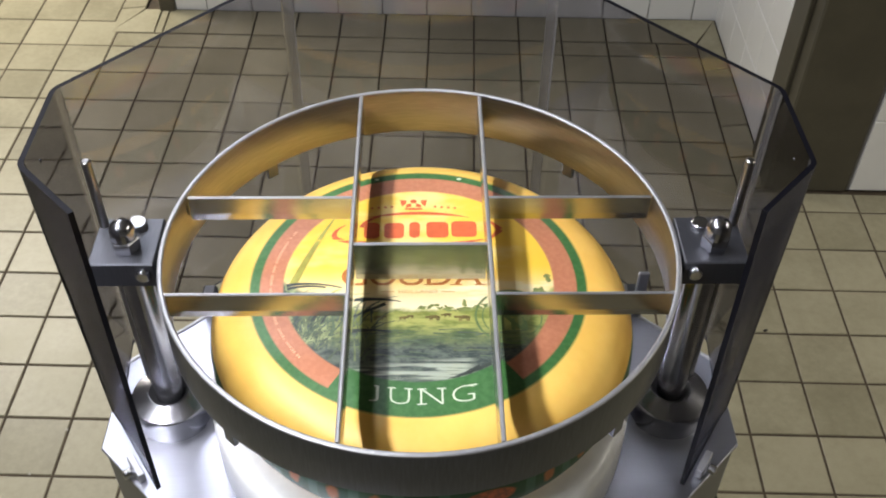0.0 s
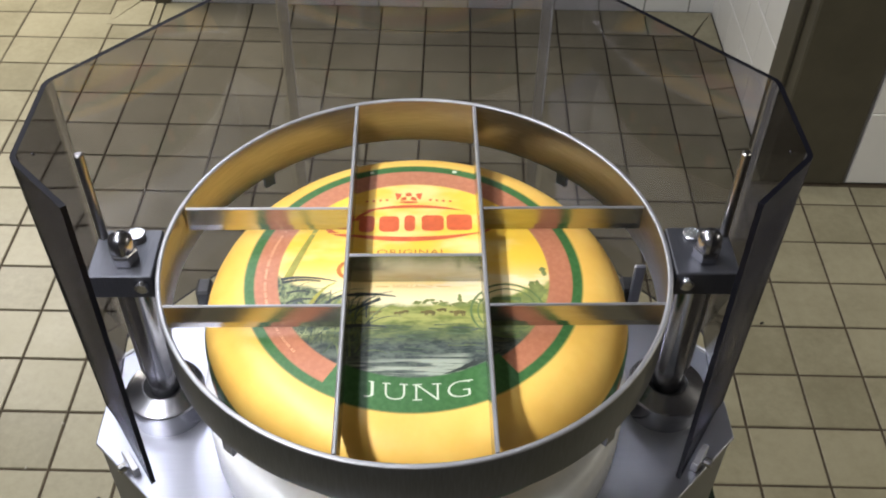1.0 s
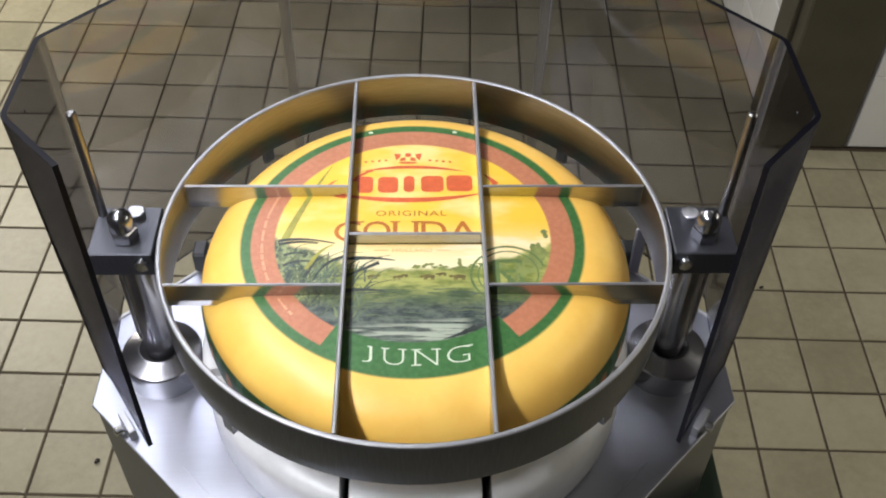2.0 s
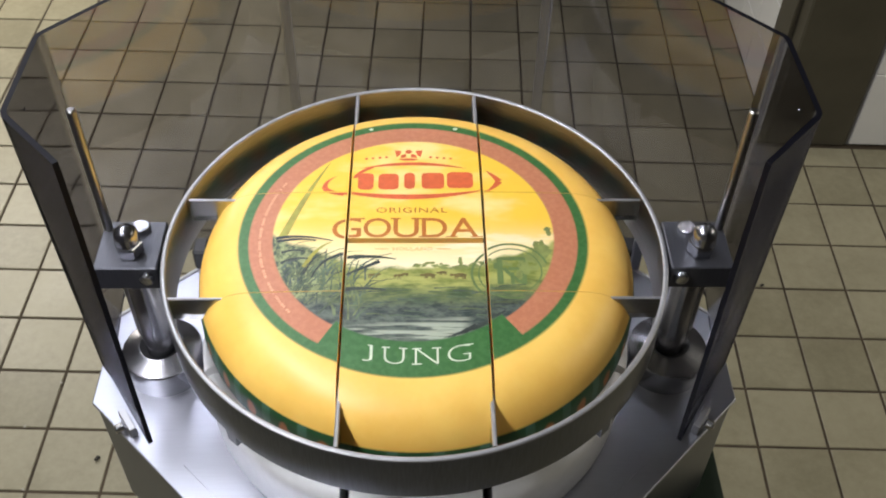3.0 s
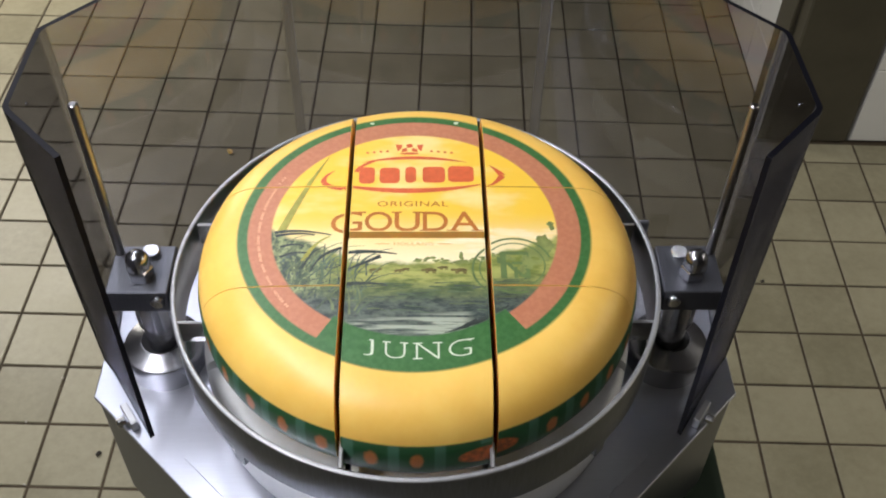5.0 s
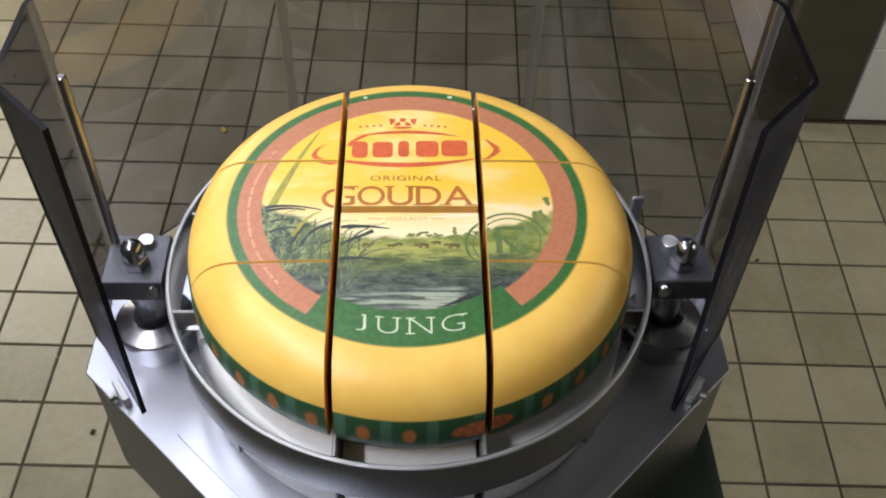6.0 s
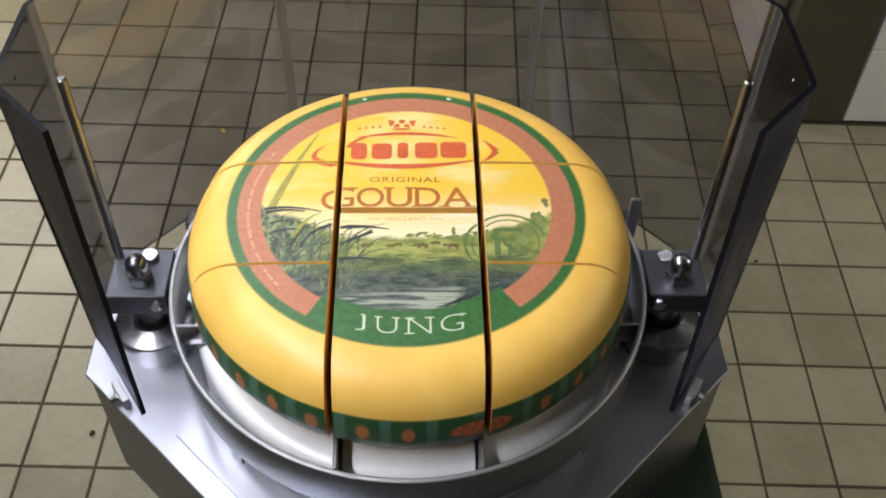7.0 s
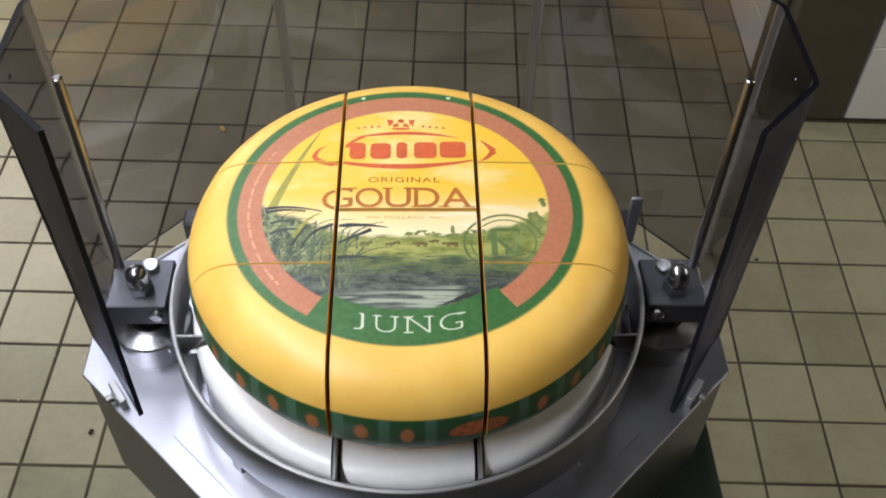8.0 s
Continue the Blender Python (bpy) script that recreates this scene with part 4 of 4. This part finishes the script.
def lay_floor():
    J = 0.0050
    cache = {}
    rnd = random.Random(9)
    rest = bmesh.new()
    count = 0
    for j in range(-23, 25):
        for i in range(-20, 31):
            x0 = GX + i * PITCH + (0.0125 if i >= 10 else 0.0)
            y0 = GY + j * PITCH
            x1, y1 = x0 + PITCH + (0.0125 if i == 9 else 0.0), y0 + PITCH
            if y1 > COVE_Y:
                if x1 > COVE_X0 and y0 > COVE_Y - 0.02:
                    x1 = COVE_X0
                elif x0 > COVE_X0 - 0.01:
                    y1 = COVE_Y
            if x1 > COVE_X1 and y1 > FRONT_Y - 0.004:
                if y0 < FRONT_Y - 0.03 and x0 > 0.70:
                    y1 = FRONT_Y - 0.004
                else:
                    x1 = min(x1, COVE_X1)
            if x1 - x0 < 0.02 or y1 - y0 < 0.02 or abs(x0) > 3.05 or y0 < -2.3 or y1 > 3.55:
                continue
            key = (round(x1 - x0, 3), round(y1 - y0, 3))
            if key not in cache:
                cache[key] = tile_mesh("tile", x1 - x0 - J, y1 - y0 - J, 0.006, 0.0012, FLOOR_TILE)
            x, y = (x0 + x1) / 2, (y0 + y1) / 2
            m = pose(x, y, 0.0012 * (rnd.random() - 0.5) - 0.0006, rnd.uniform(-0.12, 0.12), rnd.uniform(-0.12, 0.12), rnd.uniform(-0.15, 0.15))
            if -1.15 < x < 1.25 and 0.28 < y < 2.12 and count < 270:
                ob = new("tile", cache[key])
                ob.parent = floor
                ob.matrix_basis = m
                count += 1
            else:
                base = len(rest.verts)
                rest.from_mesh(cache[key])
                rest.verts.ensure_lookup_table()
                for v in rest.verts[base:]:
                    v.co = m @ v.co
    ob = link("outer_tiles", rest, FLOOR_TILE, floor)
    tagged(ob, "further beige floor tiles", kind="stuff")


def lay_wall(wall, x0, x1, z0, z1, w, h, m, start=0.0):
    """Tiles on a wall whose face is the plane y = 0 of m, looking to -y."""
    x = x0 + start
    cols = []
    if start > 0.02:
        cols.append((x0, x))
    while x < x1 - 0.01:
        cols.append((x, min(x + w, x1)))
        x += w
    cache = {}
    for a, b in cols:
        z = z0
        while z < z1:
            key = round(b - a, 4)
            if key not in cache:
                cache[key] = tile_mesh("wall_tile", b - a - 0.003, h - 0.003, 0.006, 0.0010, WALL_TILE)
            ob = new("wall_tile", cache[key])
            ob.parent = wall
            ob.matrix_basis = m @ pose((a + b) / 2, 0, z + h / 2, 90, 0, 0)
            z += h


lay_floor()
lay_cove()
lay_wall(wall_back, -0.79, 0.765, 0.003, 0.75, 0.1265, 0.1265, pose(0, WALL_Y, 0), 0.09)
lay_wall(wall_side, 0.0, WALL_Y - FRONT_Y - 0.16, 0.003, 0.75, 0.1265, 0.1265, pose(0.760, WALL_Y, 0, 0, 0, -90), 0.06)
lay_wall(wall_front, 0.945, 2.0, 0.006, 0.8, 0.25, 0.20, pose(0, FRONT_Y, 0))


def crumb(x, y, size, material, label, seed):
    rnd = random.Random(seed)
    bm = bmesh.new()
    bmesh.ops.create_icosphere(bm, subdivisions=2, radius=size)
    for v in bm.verts:
        v.co = Vector((v.co.x * 1.2, v.co.y * 0.8, v.co.z * 0.45)) * rnd.uniform(0.7, 1.25)
    low = min(v.co.z for v in bm.verts)
    ob = link("crumb", bm, material)
    ob.matrix_world = pose(x, y, -low - 0.0004, 0, 0, rnd.uniform(0, 180))
    tagged(ob, label, "crumb", "crumbs on the floor")


crumb(0.692, 0.871, 0.0042, DIRT, "small dark crumb on a beige floor tile", 1)
crumb(-0.562, 0.476, 0.0050, DIRT, "small dark crumb on a beige floor tile", 2)
crumb(-0.436, 1.265, 0.0070, PASTE, "small yellow cheese crumb on a floor tile", 3)
crumb(-0.704, 0.543, 0.0026, CHIP, "tiny pale chip in a floor joint", 5)
crumb(-0.674, 0.417, 0.0026, CHIP, "tiny pale chip in a floor joint", 6)
crumb(-0.662, 0.638, 0.0026, CHIP, "tiny pale chip in a floor joint", 7)


# ---------------------------------------------------------------- what moves
def motions():
    # the frame sinks evenly until it meets the table
    height = [(0.0, 1.0864), (0.5, 1.0782), (1.0, 1.0701), (1.5, 1.0623), (3.0, 1.0380), (3.5, 1.0302), (4.0, 1.0228), (4.5, 1.0151), (5.0, 1.0078), (6.5, 0.9862), (7.0, 0.9790), (7.5, 0.9704), (7.7, 0.9684), (8.0, 0.9680)]
    walk(frame_ring, [(t, pose(0, 0, z)) for t, z in height])
    # the blades part the pieces: (time, sideways, front middle piece forward, back middle piece backward, side pieces fore and aft)
    spread = [(0.0, 0.0, 0.0, 0.0, 0.0), (0.5, 0.0, 0.0004, 0.0, 0.0), (1.0, 0.0, 0.0012, 0.0, 0.0), (1.7, 0.0, 0.0022, 0.0003, 0.0), (2.3, 0.0007, 0.0030, 0.0007, 0.0002), (2.8, 0.0016, 0.0035, 0.0010, 0.0004),
              (3.5, 0.0022, 0.0040, 0.0012, 0.0005), (4.5, 0.0030, 0.0042, 0.0016, 0.0007), (5.2, 0.0038, 0.0042, 0.0020, 0.0010), (6.5, 0.0050, 0.0036, 0.0026, 0.0022), (7.2, 0.0041, 0.0026, 0.0025, 0.0021),
              (7.6, 0.0031, 0.0018, 0.0022, 0.0016), (8.0, 0.0028, 0.0014, 0.0020, 0.0013)]
    for ob, (xa, xb, ya, yb) in PIECES:
        sx = -1 if xb < 0 else 1 if xa > 0 else 0
        cy = -1 if yb < 0.01 else 1 if ya > -0.01 else 0
        walk(ob, [(t, pose(sx * d, cy * (g if sx else f if cy < 0 else b), 0)) for t, d, f, b, g in spread])


motions()
